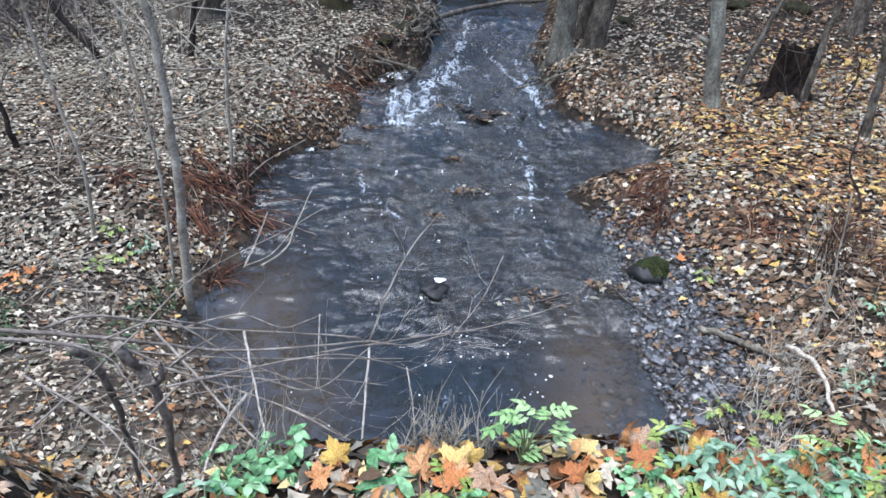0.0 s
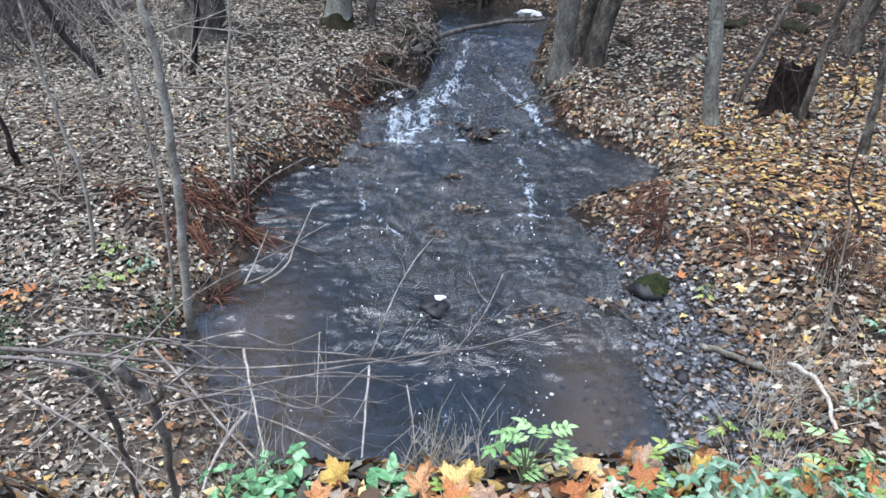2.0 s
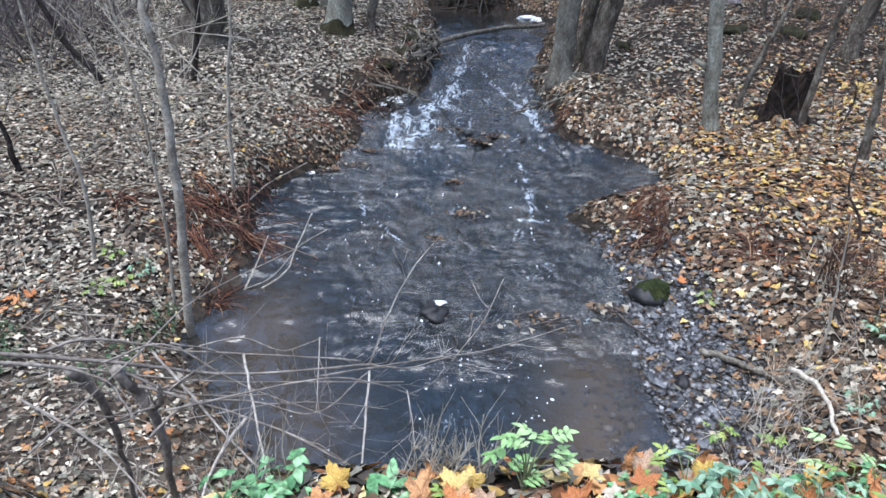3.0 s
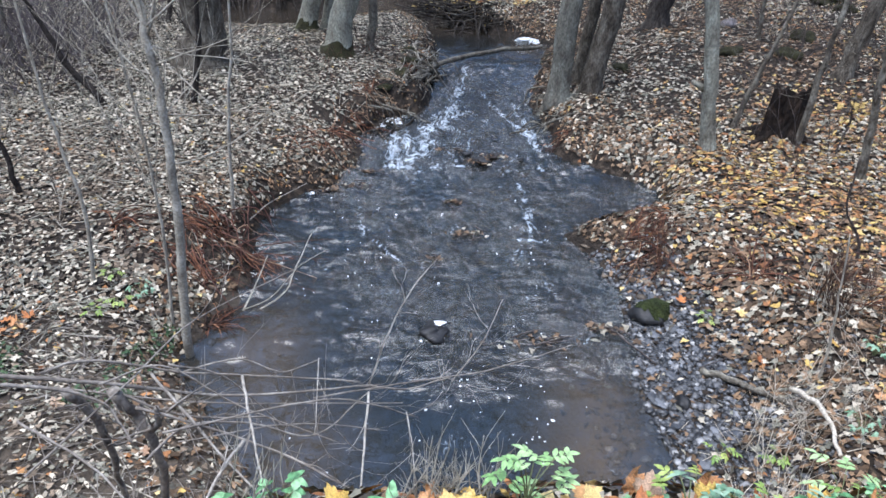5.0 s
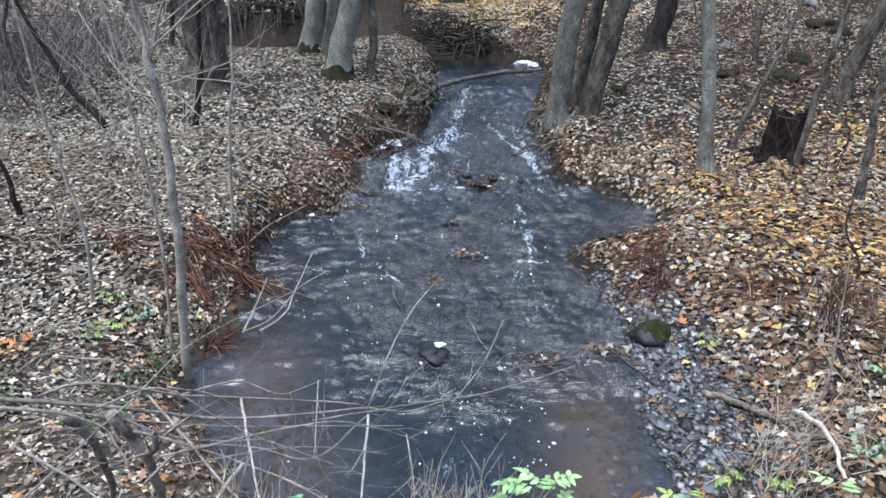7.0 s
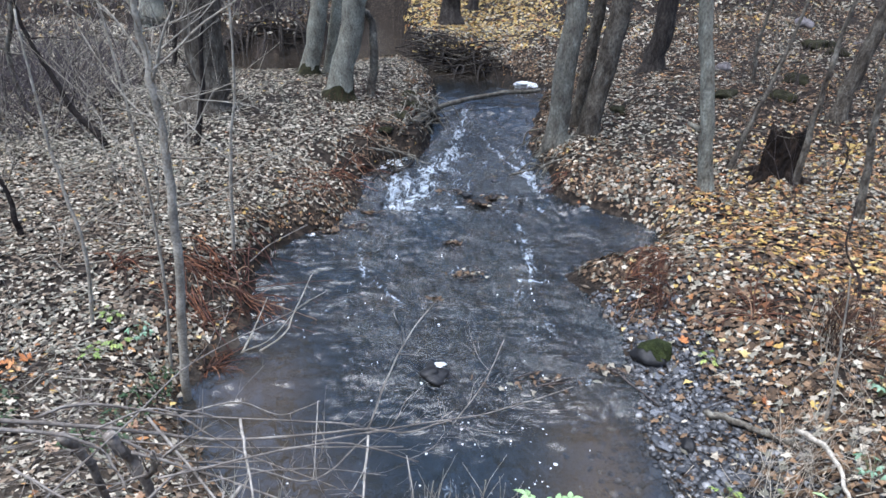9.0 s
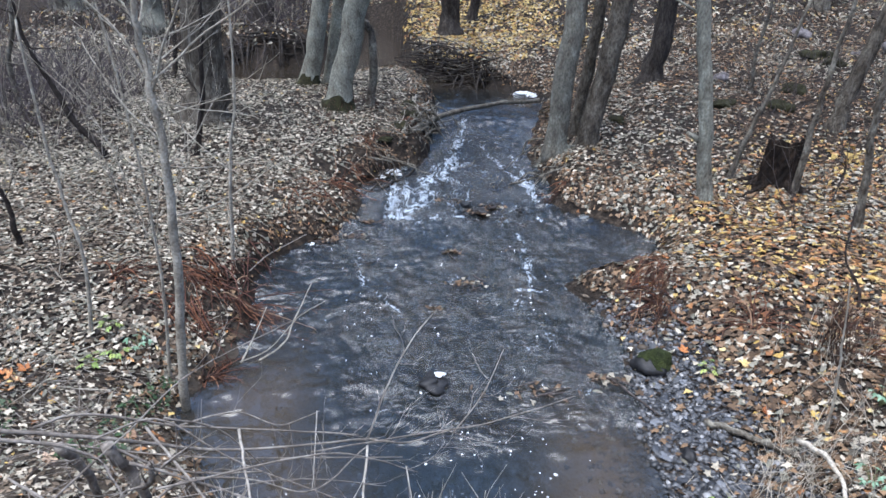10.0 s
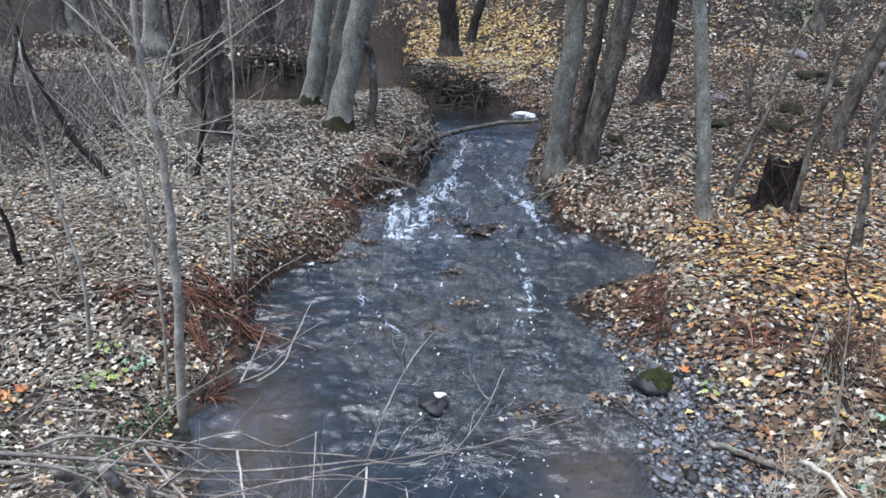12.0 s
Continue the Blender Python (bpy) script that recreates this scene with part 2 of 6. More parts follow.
def ground_height(x, y):
    x, y = np.atleast_1d(np.asarray(x, float)), np.atleast_1d(np.asarray(y, float))
    d = shore_distance(x, y) + 0.10 * lattice(x * 2.2, y * 2.2, 1) + 0.05 * lattice(x * 6, y * 6, 2)
    right = ease(-0.4, 1.2, x - 0.06 * y)
    back = ease(15.6, 17.2, y) * ease(-3.5, -1.5, x)
    beyond = ease(17.6, 18.8, y) * ease(-2.4, -4.4, x)
    bar = np.exp(-((x - 1.97) / 0.7) ** 2 - ((y - 4.22) / 1.5) ** 2)
    rise = (0.46 - 0.12 * ease(6, 4, y)) * (1 - right) + (0.30 - 0.24 * bar) * right + 0.30 * back + 0.35 * beyond
    run = (0.22 + 0.3 * ease(6.0, 4.2, y) + 0.38 * ease(7.0, 7.8, y) * ease(9.9, 9.0, y) - 0.10 * ease(9.0, 9.9, y)) * (1 - right) + (0.25 + 0.5 * bar) * right
    land = np.maximum(d, 0)
    slope = 0.022 * (1 - right) + 0.15 * right
    z = level(y) + rise * (1 - np.exp(-land / run)) + slope * np.minimum(land, 40) - 0.05 * bar * land
    z += back * (0.11 * np.clip(y - 17.2, 0, 60)) + (1 - back) * 0.05 * np.clip(y - 22.5, 0, 60)
    z += ease(0.1, 0.8, land) * ((0.05 + 0.05 * right) * lattice(x * 0.8, y * 0.8, 3) + (0.03 + 0.03 * right) * lattice(x * 2.3, y * 2.3, 4) + 0.015 * lattice(x * 7, y * 7, 5))
    bed = level(y) - 0.03 - 0.22 * (1 - np.exp(np.minimum(d, 0) / 0.55)) + 0.03 * lattice(x * 4, y * 4, 6)
    z = np.where(d > 0, z, bed)
    # steep rim, mostly out of view, added to darken the water's reflections
    z += 0.42 * np.clip(np.hypot(x, y - 8) - 24, 0, 30)
    lip = 1.27 + 0.10 * lattice(x * 0.9, 0 * y, 7) + 0.04 * lattice(x * 3, y * 3, 8) + 0.25 * ease(0.8, 2.2, x) - 0.40 * np.exp(-((x + 0.88) / 0.30) ** 2)
    verge = 1.98 + 0.03 * lattice(x * 3, y * 3, 9) - 1.75 * np.maximum(y - lip, 0) - 0.10 * ease(lip - 0.25, lip + 0.05, y)
    verge += 0.04 * np.clip(-y, 0, 1)
    return np.maximum(z, verge)


def grown(a, b, step, far, growth=1.12):
    """Grid lines: even from a to b, then ever wider out to far on both sides."""
    mid = list(np.arange(a, b, step))
    lo, hi, s = [a - step], [mid[-1] + step], step
    while hi[-1] < far:
        s *= growth
        hi.append(hi[-1] + s)
    s = step
    while lo[-1] > -far:
        s *= growth
        lo.append(lo[-1] - s)
    return np.array(lo[::-1] + mid + hi)


def mesh_object(name, verts, faces, material=None, parent=None, smooth=True):
    me = bpy.data.meshes.new(name)
    me.from_pydata([tuple(v) for v in verts], [], [tuple(f) for f in faces])
    if smooth:
        me.polygons.foreach_set("use_smooth", [True] * len(me.polygons))
    if material:
        me.materials.append(material)
    ob = new(name, me)
    if parent:
        ob.parent = parent
    return ob


def sheet(name, xs, ys, heights, material, keep=None):
    """A grid mesh with a height at each crossing; keep says which cells stay."""
    nx, ny = len(xs), len(ys)
    X, Y = np.meshgrid(xs, ys)
    co = np.stack([X, Y, heights], -1).reshape(-1, 3)
    i = (np.arange(ny - 1)[:, None] * nx + np.arange(nx - 1)[None]).ravel()
    quads = np.stack([i, i + 1, i + nx + 1, i + nx], -1)
    if keep is not None:
        quads = quads[keep.ravel()]
        used, back = np.unique(quads, return_inverse=True)
        co, quads = co[used], back.reshape(-1, 4)
    return mesh_object(name, co.tolist(), quads.tolist(), material), co


gx, gy = grown(-6, 6, 0.06, 260), grown(0.6, 14, 0.06, 260)
GX, GY = np.meshgrid(gx, gy)
GH = ground_height(GX.ravel(), GY.ravel()).reshape(GX.shape)
GD = shore_distance(GX.ravel(), GY.ravel()).reshape(GX.shape)
ground, _ = sheet("ground", gx, gy, GH, SOIL)
def silt(x, y):
    """How much pale silt covers the bed: thick in the slack water by both banks."""
    s = np.exp(-((x - 1.15) / 0.45) ** 2 - ((y - 3.6) / 1.0) ** 2) + 1.0 * np.exp(-((x + 1.5) / 0.45) ** 2 - ((y - 4.3) / 0.9) ** 2)
    s = s + 0.7 * np.exp(-((x + 0.9) / 0.4) ** 2 - ((y - 3.2) / 0.6) ** 2)
    # left bank: grey mud, with its wet sky sheen put into the pale colour
    mud_and_sheen = 0.62 * np.exp(-((x + 1.9) / 1.1) ** 4 - ((y - 2.9) / 1.2) ** 4) * (0.75 + 0.5 * lattice(x * 2.5, y * 2.5, 32))
    return np.clip(np.maximum((s + 0.12 * s * lattice(x * 3, y * 3, 31)) * (shore_distance(x, y) < 0.25), mud_and_sheen), 0, 1)


sand = ground.data.attributes.new("sand", "FLOAT", "POINT")
sand.data.foreach_set("value", silt(GX.ravel(), GY.ravel()).astype(np.float32))
tagged(ground, "damp dark woodland soil sloping to the stream", "ground", kind="structure")


def looked_up(table, x, y):
    i = min(max(int(np.searchsorted(gx, x)) - 1, 0), len(gx) - 2)
    j = min(max(int(np.searchsorted(gy, y)) - 1, 0), len(gy) - 2)
    u, v = (x - gx[i]) / (gx[i + 1] - gx[i]), (y - gy[j]) / (gy[j + 1] - gy[j])
    return float((table[j, i] * (1 - u) + table[j, i + 1] * u) * (1 - v) + (table[j + 1, i] * (1 - u) + table[j + 1, i + 1] * u) * v)


def gz(x, y):
    """The ground's height at one place."""
    return looked_up(GH, x, y)


def inland(x, y):
    """Metres from the water's edge at one place."""
    return looked_up(GD, x, y)


# ---------- the stream ----------
def along(x, y, points, widths, amount):
    """A soft band along a line on the water, its width changing from end to end."""
    out = 0.0 * x
    for (ax, ay), (bx, by), w0, w1 in zip(points, points[1:], widths, widths[1:]):
        dx, dy = bx - ax, by - ay
        k = np.clip(((x - ax) * dx + (y - ay) * dy) / (dx * dx + dy * dy), 0, 1)
        d = np.hypot(x - ax - k * dx, y - ay - k * dy)
        out = np.maximum(out, np.exp(-(d / (w0 + (w1 - w0) * k)) ** 2))
    return amount * out


def froth(x, y):
    """Where the water breaks: the tongue of the riffle, its bright foot, thin streaks below."""
    f = along(x, y, [(0.38, 13.2), (0.25, 12.0), (0.12, 10.9), (-0.12, 9.8), (-0.35, 9.2)], [0.10, 0.16, 0.16, 0.28, 0.36], 0.42)
    f = np.maximum(f, along(x, y, [(-0.78, 9.5), (-0.72, 8.9), (-0.66, 8.45)], [0.10, 0.20, 0.20], 0.52))
    f = np.maximum(f, along(x, y, [(-0.20, 9.5), (-0.45, 8.9), (-0.5, 8.45)], [0.18, 0.34, 0.30], 0.46))
    f = np.maximum(f, along(x, y, [(-0.72, 8.36), (-0.45, 8.26), (-0.15, 8.30), (0.22, 8.44)], [0.12, 0.13, 0.10, 0.06], 0.60))
    f = np.maximum(f, along(x, y, [(0.62, 11.2), (0.85, 10.5), (1.10, 9.8), (1.40, 8.9)], [0.07, 0.10, 0.09, 0.08], 0.46))
    f = np.maximum(f, along(x, y, [(1.10, 11.0), (1.18, 10.2), (1.28, 9.4)], [0.05, 0.07, 0.05], 0.40))
    f = np.maximum(f, along(x, y, [(1.26, 8.50), (1.36, 8.16), (1.50, 8.12)], [0.04, 0.06, 0.05], 0.50))
    f = np.maximum(f, along(x, y, [(0.95, 7.9), (0.98, 7.2), (0.98, 6.55)], [0.05, 0.08, 0.10], 0.36))
    f = np.maximum(f, along(x, y, [(0.84, 6.42), (1.02, 6.36), (1.14, 6.44)], [0.05, 0.06, 0.05], 0.52))
    f = np.maximum(f, along(x, y, [(-0.98, 6.95), (-0.86, 6.45), (-0.62, 6.1), (-0.44, 5.85)], [0.03, 0.06, 0.06, 0.04], 0.38))
    f = np.maximum(f, 0.20 * np.exp(-((x - 0.25) / 1.1) ** 2 - ((y - 9.8) / 2.2) ** 2))
    return np.maximum(f, 0.05 * np.exp(-((x - 0.3) / 1.2) ** 4 - ((y - 6.0) / 2.6) ** 4))


def water_height(x, y):
    calm = 0.35 + 0.65 * ease(3.2, 4.6, y) + 0.9 * ease(7.4, 8.4, y) * ease(14.5, 12.5, y) - 0.8 * ease(14, 16, y)
    w = 0.028 * lattice(x * 2.8 + 0.8 * y, y * 3.6 - 0.7 * x, 21) + 0.028 * (0.5 - np.abs(lattice(x * 5.2 + 1.8 * y, y * 6.2 - 1.4 * x, 22))) + 0.015 * (0.5 - np.abs(lattice(x * 10 - y * 4, y * 12 + 3 * x, 23)))
    return level(y) + np.maximum(calm, 0.12) * w


wx, wy = np.arange(-2.4, 2.9, 0.028), np.arange(1.8, 14.0, 0.028)
wx = np.concatenate([np.arange(-18, -2.4, 0.4), wx])
wy = np.concatenate([wy, np.arange(14.0, 31.0, 0.12)])
WX, WY = np.meshgrid(wx, wy)
WZ = water_height(WX.ravel(), WY.ravel()).reshape(WX.shape)
near = shore_distance((WX[:-1, :-1] + 0.017).ravel(), (WY[:-1, :-1] + 0.017).ravel()).reshape(WX.shape[0] - 1, -1) < 0.32
water, wco = sheet("water", wx, wy, WZ, WATER, near)
layer = water.data.attributes.new("froth", "FLOAT", "POINT")
layer.data.foreach_set("value", froth(wco[:, 0], wco[:, 1]).astype(np.float32))
stir = water.data.attributes.new("ripple", "FLOAT", "POINT")
mid = np.exp(-((wco[:, 0] - 0.35) / 0.9) ** 2) * ease(3.2, 4.6, wco[:, 1]) * ease(14.0, 11.0, wco[:, 1])
stir.data.foreach_set("value", ((0.05 + 0.30 * ease(3.2, 5.0, wco[:, 1]) + 0.26 * ease(14.5, 12.5, wco[:, 1]) * ease(3.6, 5.0, wco[:, 1]) - 0.27 * ease(13.0, 16.0, wco[:, 1]) + 0.40 * mid) * (1 - 0.8 * ease(-0.5, -1.2, wco[:, 0]) * ease(5.8, 4.8, wco[:, 1]))).astype(np.float32))
cloud = water.data.attributes.new("murk_and_reflection", "FLOAT", "POINT")
# 0.9 upstream: the dark bank's brown reflection, put into the water's colour
cloud.data.foreach_set("value", np.clip(0.9 * ease(15.2, 16.5, wco[:, 1]) + silt(wco[:, 0], wco[:, 1]) * (0.75 + 0.25 * lattice(wco[:, 0] * 1.9, wco[:, 1] * 1.3, 51) + 0.12 * lattice(wco[:, 0] * 5, wco[:, 1] * 4, 52)), 0, 1).astype(np.float32))
water.visible_shadow = False
tagged(water, "shallow rippled brown stream water reflecting the grey sky", "water", kind="structure")


# ---------- fallen leaves ----------
def leaf_shapes():
    """Outlines of leaves about 1 long, lightly cupped: a lobed maple, a small maple, an oval."""
    out = []
    for lobes, deep in ((5, 0.40), (3, 0.42)):
        pts = []
        for k in range(lobes * 2):
            a = -math.pi * 0.78 + k * (2 * math.pi * 0.78) / (lobes * 2 - 1)
            r = (0.5 if k % 2 == 0 else 0.5 * (1 - deep))
            pts.append((r * math.sin(a), r * math.cos(a), 0.10 * r * (k % 3) - 0.03))
        pts.append((0.0, -0.16, 0.02))
        out.append((np.array([(0, -0.02, 0.0), *pts]), [(0, i, i % len(pts) + 1) for i in range(1, len(pts) + 1)]))
    oval = np.array([(0, -0.5, 0.03), (0.20, -0.18, 0.09), (0.15, 0.22, 0.10), (0.03, 0.52, 0.0), (-0.19, 0.12, 0.08), (-0.17, -0.2, 0.1), (0, 0.0, 0.0)])
    out.append((oval, [(6, i, (i + 1) % 6) for i in range(6)]))
    return out


SHAPES = leaf_shapes()


def scatter_leaves(name, count, area, size, weights, seed, shapes=(0, 1, 2), land=0.06, height=None, tilt=0.35, keep=None, lift=0.012, materials=None):
    """One mesh of many loose leaves over a stretch of the ground; weights picks the four leaf materials by place."""
    rng = np.random.default_rng(seed)
    x0, x1, y0, y1 = area
    x, y = rng.uniform(x0, x1, count), rng.uniform(y0, y1, count)
    ok = shore_distance(x, y) > land
    thin = lattice(x * 1.3, y * 1.3, 41) + 0.7 * lattice(x * 3.7, y * 3.7, 42)
    ok &= rng.uniform(0, 1, count) < 1.15 - 0.75 * np.clip(thin, 0, 1)
    if keep is not None:
        ok &= keep(x, y, rng)
    x, y = x[ok], y[ok]
    n = len(x)
    e = 0.04
    z, zx, zy = ground_height(x, y), ground_height(x + e, y), ground_height(x, y + e)
    nrm = np.stack([-(zx - z) / e, -(zy - z) / e, np.ones(n)], -1)
    nrm[:, :2] = np.clip(nrm[:, :2], -1.5, 1.5) + rng.normal(0, tilt, (n, 2))
    nrm /= np.linalg.norm(nrm, axis=1, keepdims=True)
    a = rng.uniform(0, 2 * np.pi, n)
    t = np.stack([np.cos(a), np.sin(a), 0 * a], -1)
    t -= nrm * (t * nrm).sum(1, keepdims=True)
    t /= np.linalg.norm(t, axis=1, keepdims=True)
    b = np.cross(nrm, t)
    s = rng.uniform(size[0], size[1], n)
    s *= rng.uniform(0.75, 1.15, n)
    curl = rng.uniform(-0.9, 1.7, n)
    z = z + lift + rng.uniform(0, 0.03, n)
    which = rng.choice(len(shapes), n)
    w = np.clip(np.stack(weights(x, y), -1), 0, None)
    w = np.cumsum(w / w.sum(1, keepdims=True), 1)
    kind = (rng.uniform(0, 1, n)[:, None] > w).sum(1).clip(0, 3)
    V, Fc, K, base = [], [], [], 0
    for si, sh in enumerate(shapes):
        v, f = SHAPES[sh]
        m = which == si
        k = int(m.sum())
        if not k:
            continue
        co = (np.stack([x, y, z], -1)[m][:, None] + s[m][:, None, None] * (v[None, :, :1] * t[m][:, None] + v[None, :, 1:2] * b[m][:, None]
              + v[None, :, 2:] * curl[m][:, None, None] * nrm[m][:, None]))
        V.append(co.reshape(-1, 3))
        Fc.append((np.array(f)[None] + base + (np.arange(k) * len(v))[:, None, None]).reshape(-1, 3))
        K.append(np.repeat(kind[m], len(f)))
        base += k * len(v)
    V, Fc, K = np.concatenate(V), np.concatenate(Fc), np.concatenate(K)
    me = bpy.data.meshes.new(name)
    me.vertices.add(len(V))
    me.vertices.foreach_set("co", V.ravel().astype(np.float32))
    me.loops.add(len(Fc) * 3)
    me.loops.foreach_set("vertex_index", Fc.ravel().astype(np.int32))
    me.polygons.add(len(Fc))
    me.polygons.foreach_set("loop_start", (np.arange(len(Fc)) * 3).astype(np.int32))
    me.polygons.foreach_set("material_index", K.astype(np.int32))
    me.update()
    me.validate()
    for m in materials or (LEAF_PALE, LEAF_BROWN, LEAF_YELLOW, LEAF_ORANGE):
        me.materials.append(m)
    return new(name, me)


def left_mix(x, y):
    dark = -0.15 * ease(5.0, 3.6, y)
    fresh = 0.5 * np.exp(-((x + 3.15) / 0.25) ** 2 - ((y - 4.05) / 0.15) ** 2)
    pale = 0.44 + 0.36 * ease(6.5, 10.0, y) - dark + 0.22 * lattice(x * 0.8, y * 0.8, 50) + 0.16 * lattice(x * 2.2, y * 2.2, 53)
    pale = np.clip(pale, 0.08, 0.95)
    return pale, 1 - pale, 0.006 + 0.1 * fresh, 0.005 + fresh + 0.3 * np.clip(lattice(x * 1.1, y * 1.1, 56) - 0.45, 0, 1) * ease(10.0, 8.0, y)


def right_mix(x, y):
    gold = 0.06 + 0.16 * np.exp(-((x - 3.3) / 1.2) ** 2 - ((y - 6.4) / 1.6) ** 2) + 0.55 * np.exp(-((x - 4.2) / 1.2) ** 2 - ((y - 7.6) / 0.9) ** 2) + 0.3 * np.exp(-((x - 5.2) / 0.8) ** 2 - ((y - 9.0) / 0.8) ** 2) + 0.3 * np.exp(-((x - 5.4) / 1.4) ** 2 - ((y - 7.0) / 2.0) ** 2)
    gold = gold * (0.7 + 0.7 * np.clip(lattice(x * 0.7, y * 0.7, 48), -0.8, 1)) * (1 - 0.8 * ease(9.2, 10.4, y) * ease(6.5, 5.0, x))
    low = ease(5.4, 4.2, y) * ease(3.6, 2.8, x)
    bright = 0.15 + 0.85 * ease(2.2, 3.8, x - 0.08 * (y - 6))
    pale = np.clip(0.42 - 0.22 * ease(6.8, 5.2, y) + 0.26 * lattice(x * 0.8, y * 0.8, 54) + 0.18 * lattice(x * 2.2, y * 2.2, 55), 0.06, 0.9)
    return pale, 0.9 - pale + 0.35 * low, 0.75 * gold * bright, (0.04 + 0.75 * gold) * (1 - 0.5 * low) * bright


def back_mix(x, y):
    gold = 3.2 * np.exp(-((x - 0.6) / 2.0) ** 2 - ((y - 20.7) / 4.0) ** 2)
    return 0 * x + 0.4, 0 * x + 0.35, gold + 0.04, 0.2 * gold


def golden(x, y, rng):
    """A carpet of fresh yellow leaves on the brow of the far bank."""
    return rng.uniform(0, 1, len(x)) < np.exp(-((x - 0.9) / 2.0) ** 4 - ((y - 19.0) / 2.6) ** 4) * (0.7 + 0.5 * lattice(x * 1.1, y * 1.1, 49)) * (shore_distance(x, y) > 0.6)


def gold_mix(x, y):
    return 0 * x + 0.30, 0 * x + 0.38, 0 * x + 0.55, 0 * x + 0.05


def thinning(x, y, rng):
    """The litter on the embankment thins out away from the stream."""
    return rng.uniform(0, 1, len(x)) < 1 / (1 + (np.hypot(x * 0.8, y - 1.5) / 5.0) ** 4)


def off_hollow(x, y, rng):
    """The washed-out hollow in the near bank holds few leaves."""
    return rng.uniform(0, 1, len(x)) > 0.8 * np.exp(-((x + 2.3) / 0.38) ** 4 - ((y - 5.7) / 0.75) ** 4)


def off_shelf(x, y, rng):
    """The wet shelf below the riffle keeps only sodden brown leaves."""
    wet = (shore_distance(x, y) < 0.42 + 0.12 * lattice(x * 3, y * 3, 44)) * ease(6.6, 7.2, y)
    return off_hollow(x, y, rng) & (rng.uniform(0, 1, len(x)) > 0.8 * wet)


def off_gravel(x, y, rng):
    """Few leaves lie on the gravel bar."""
    return rng.uniform(0, 1, len(x)) > 0.95 * np.exp(-((x - 1.85) / 0.52) ** 4 - ((y - 4.3) / 1.7) ** 4)


def drifts(x, y, rng):
    """Leaves lie in drifts; the hollows between them are bare and dark."""
    return rng.uniform(0, 1, len(x)) > 0.55 * ease(9.6, 11.0, y) * ease(0.12, 0.55, lattice(x * 0.85 + 3, y * 0.85, 46) + 0.45 * lattice(x * 2.1, y * 2.1, 47))


def off_undercut(x, y, rng):
    """The washed banks of the riffle are bare near the water."""
    return (shore_distance(x, y) > np.where(x > 0.8, 0.15, 0.42) + 0.12 * lattice(x * 3, y * 3, 45)) | (y > 13.5) | (rng.uniform(0, 1, len(x)) < 0.12)


tagged(scatter_leaves("leaf_litter", 13000, (-6.5, 0.5, 2.3, 4.4), (0.022, 0.066), left_mix, 21, tilt=0.16, materials=(LEAF_PALE, LEAF_GREY, LEAF_YELLOW, LEAF_ORANGE)), "brown and grey dead leaves at the foot of the bank", "leaf litter", kind="stuff")
tagged(scatter_leaves("leaf_litter", 52000, (-7.5, 0.5, 4.3, 9.0), (0.034, 0.078), left_mix, 11, (1, 2), tilt=0.08, keep=off_shelf, materials=(LEAF_PALE, LEAF_GREY, LEAF_YELLOW, LEAF_ORANGE)), "pale dry fallen leaves on the flat bank", "leaf litter", kind="stuff")
tagged(scatter_leaves("leaf_litter", 60000, (-11, 1.5, 9.0, 18.5), (0.045, 0.088), left_mix, 12, (1, 2), tilt=0.09, keep=off_undercut, materials=(LEAF_PALE, LEAF_GREY, LEAF_YELLOW, LEAF_ORANGE)), "pale dry fallen leaves under bare trees", "leaf litter", kind="stuff")
tagged(scatter_leaves("leaf_litter", 48000, (1.3, 8.5, 2.3, 9.0), (0.038, 0.096), right_mix, 13, tilt=0.13, keep=off_gravel), "brown and yellow fallen maple leaves on the bank", "leaf litter", kind="stuff")
tagged(scatter_leaves("leaf_litter", 56000, (1.3, 14, 9.0, 18.5), (0.048, 0.095), right_mix, 14, (1, 2), tilt=0.14, keep=lambda x, y, rng: off_undercut(x, y, rng) & drifts(x, y, rng)), "brown and tan fallen leaves on the slope", "leaf litter", kind="stuff")
tagged(scatter_leaves("leaf_litter", 42000, (-13, 15, 16.8, 29.0), (0.10, 0.17), back_mix, 15, (2,), keep=drifts), "golden and brown fallen leaves on the far bank", "leaf litter", kind="stuff")


tagged(scatter_leaves("leaf_litter", 11000, (-2.0, 3.9, 16.9, 22.5), (0.08, 0.14), gold_mix, 22, (1, 2), tilt=0.15, keep=golden), "fresh golden leaves carpeting the far bank", "leaf litter", kind="stuff")


LEAF_IVY = mat("dark_ivy_leaf", [(0.0, (0.018, 0.035, 0.016)), (0.6, (0.045, 0.085, 0.035)), (1.0, (0.11, 0.17, 0.08))], 9, 0.45, 0.3, 60, by="island")


def in_patches(x, y, rng):
    """Evergreen ground cover grows in ragged patches."""
    return lattice(x * 0.7, y * 0.7, 61) + 0.5 * lattice(x * 1.9, y * 1.9, 62) > 0.12


tagged(scatter_leaves("ground_ivy", 11000, (8.6, 17, 16.3, 24.0), (0.10, 0.20), lambda x, y: (0 * x + 0.8, 0 * x + 0.2, 0 * x, 0 * x), 23, (1, 2), tilt=0.5, lift=0.05, keep=in_patches, materials=(LEAF_IVY, LEAF_BROWN)), "dark green ivy patches on the upper slope", "ivy", kind="stuff")
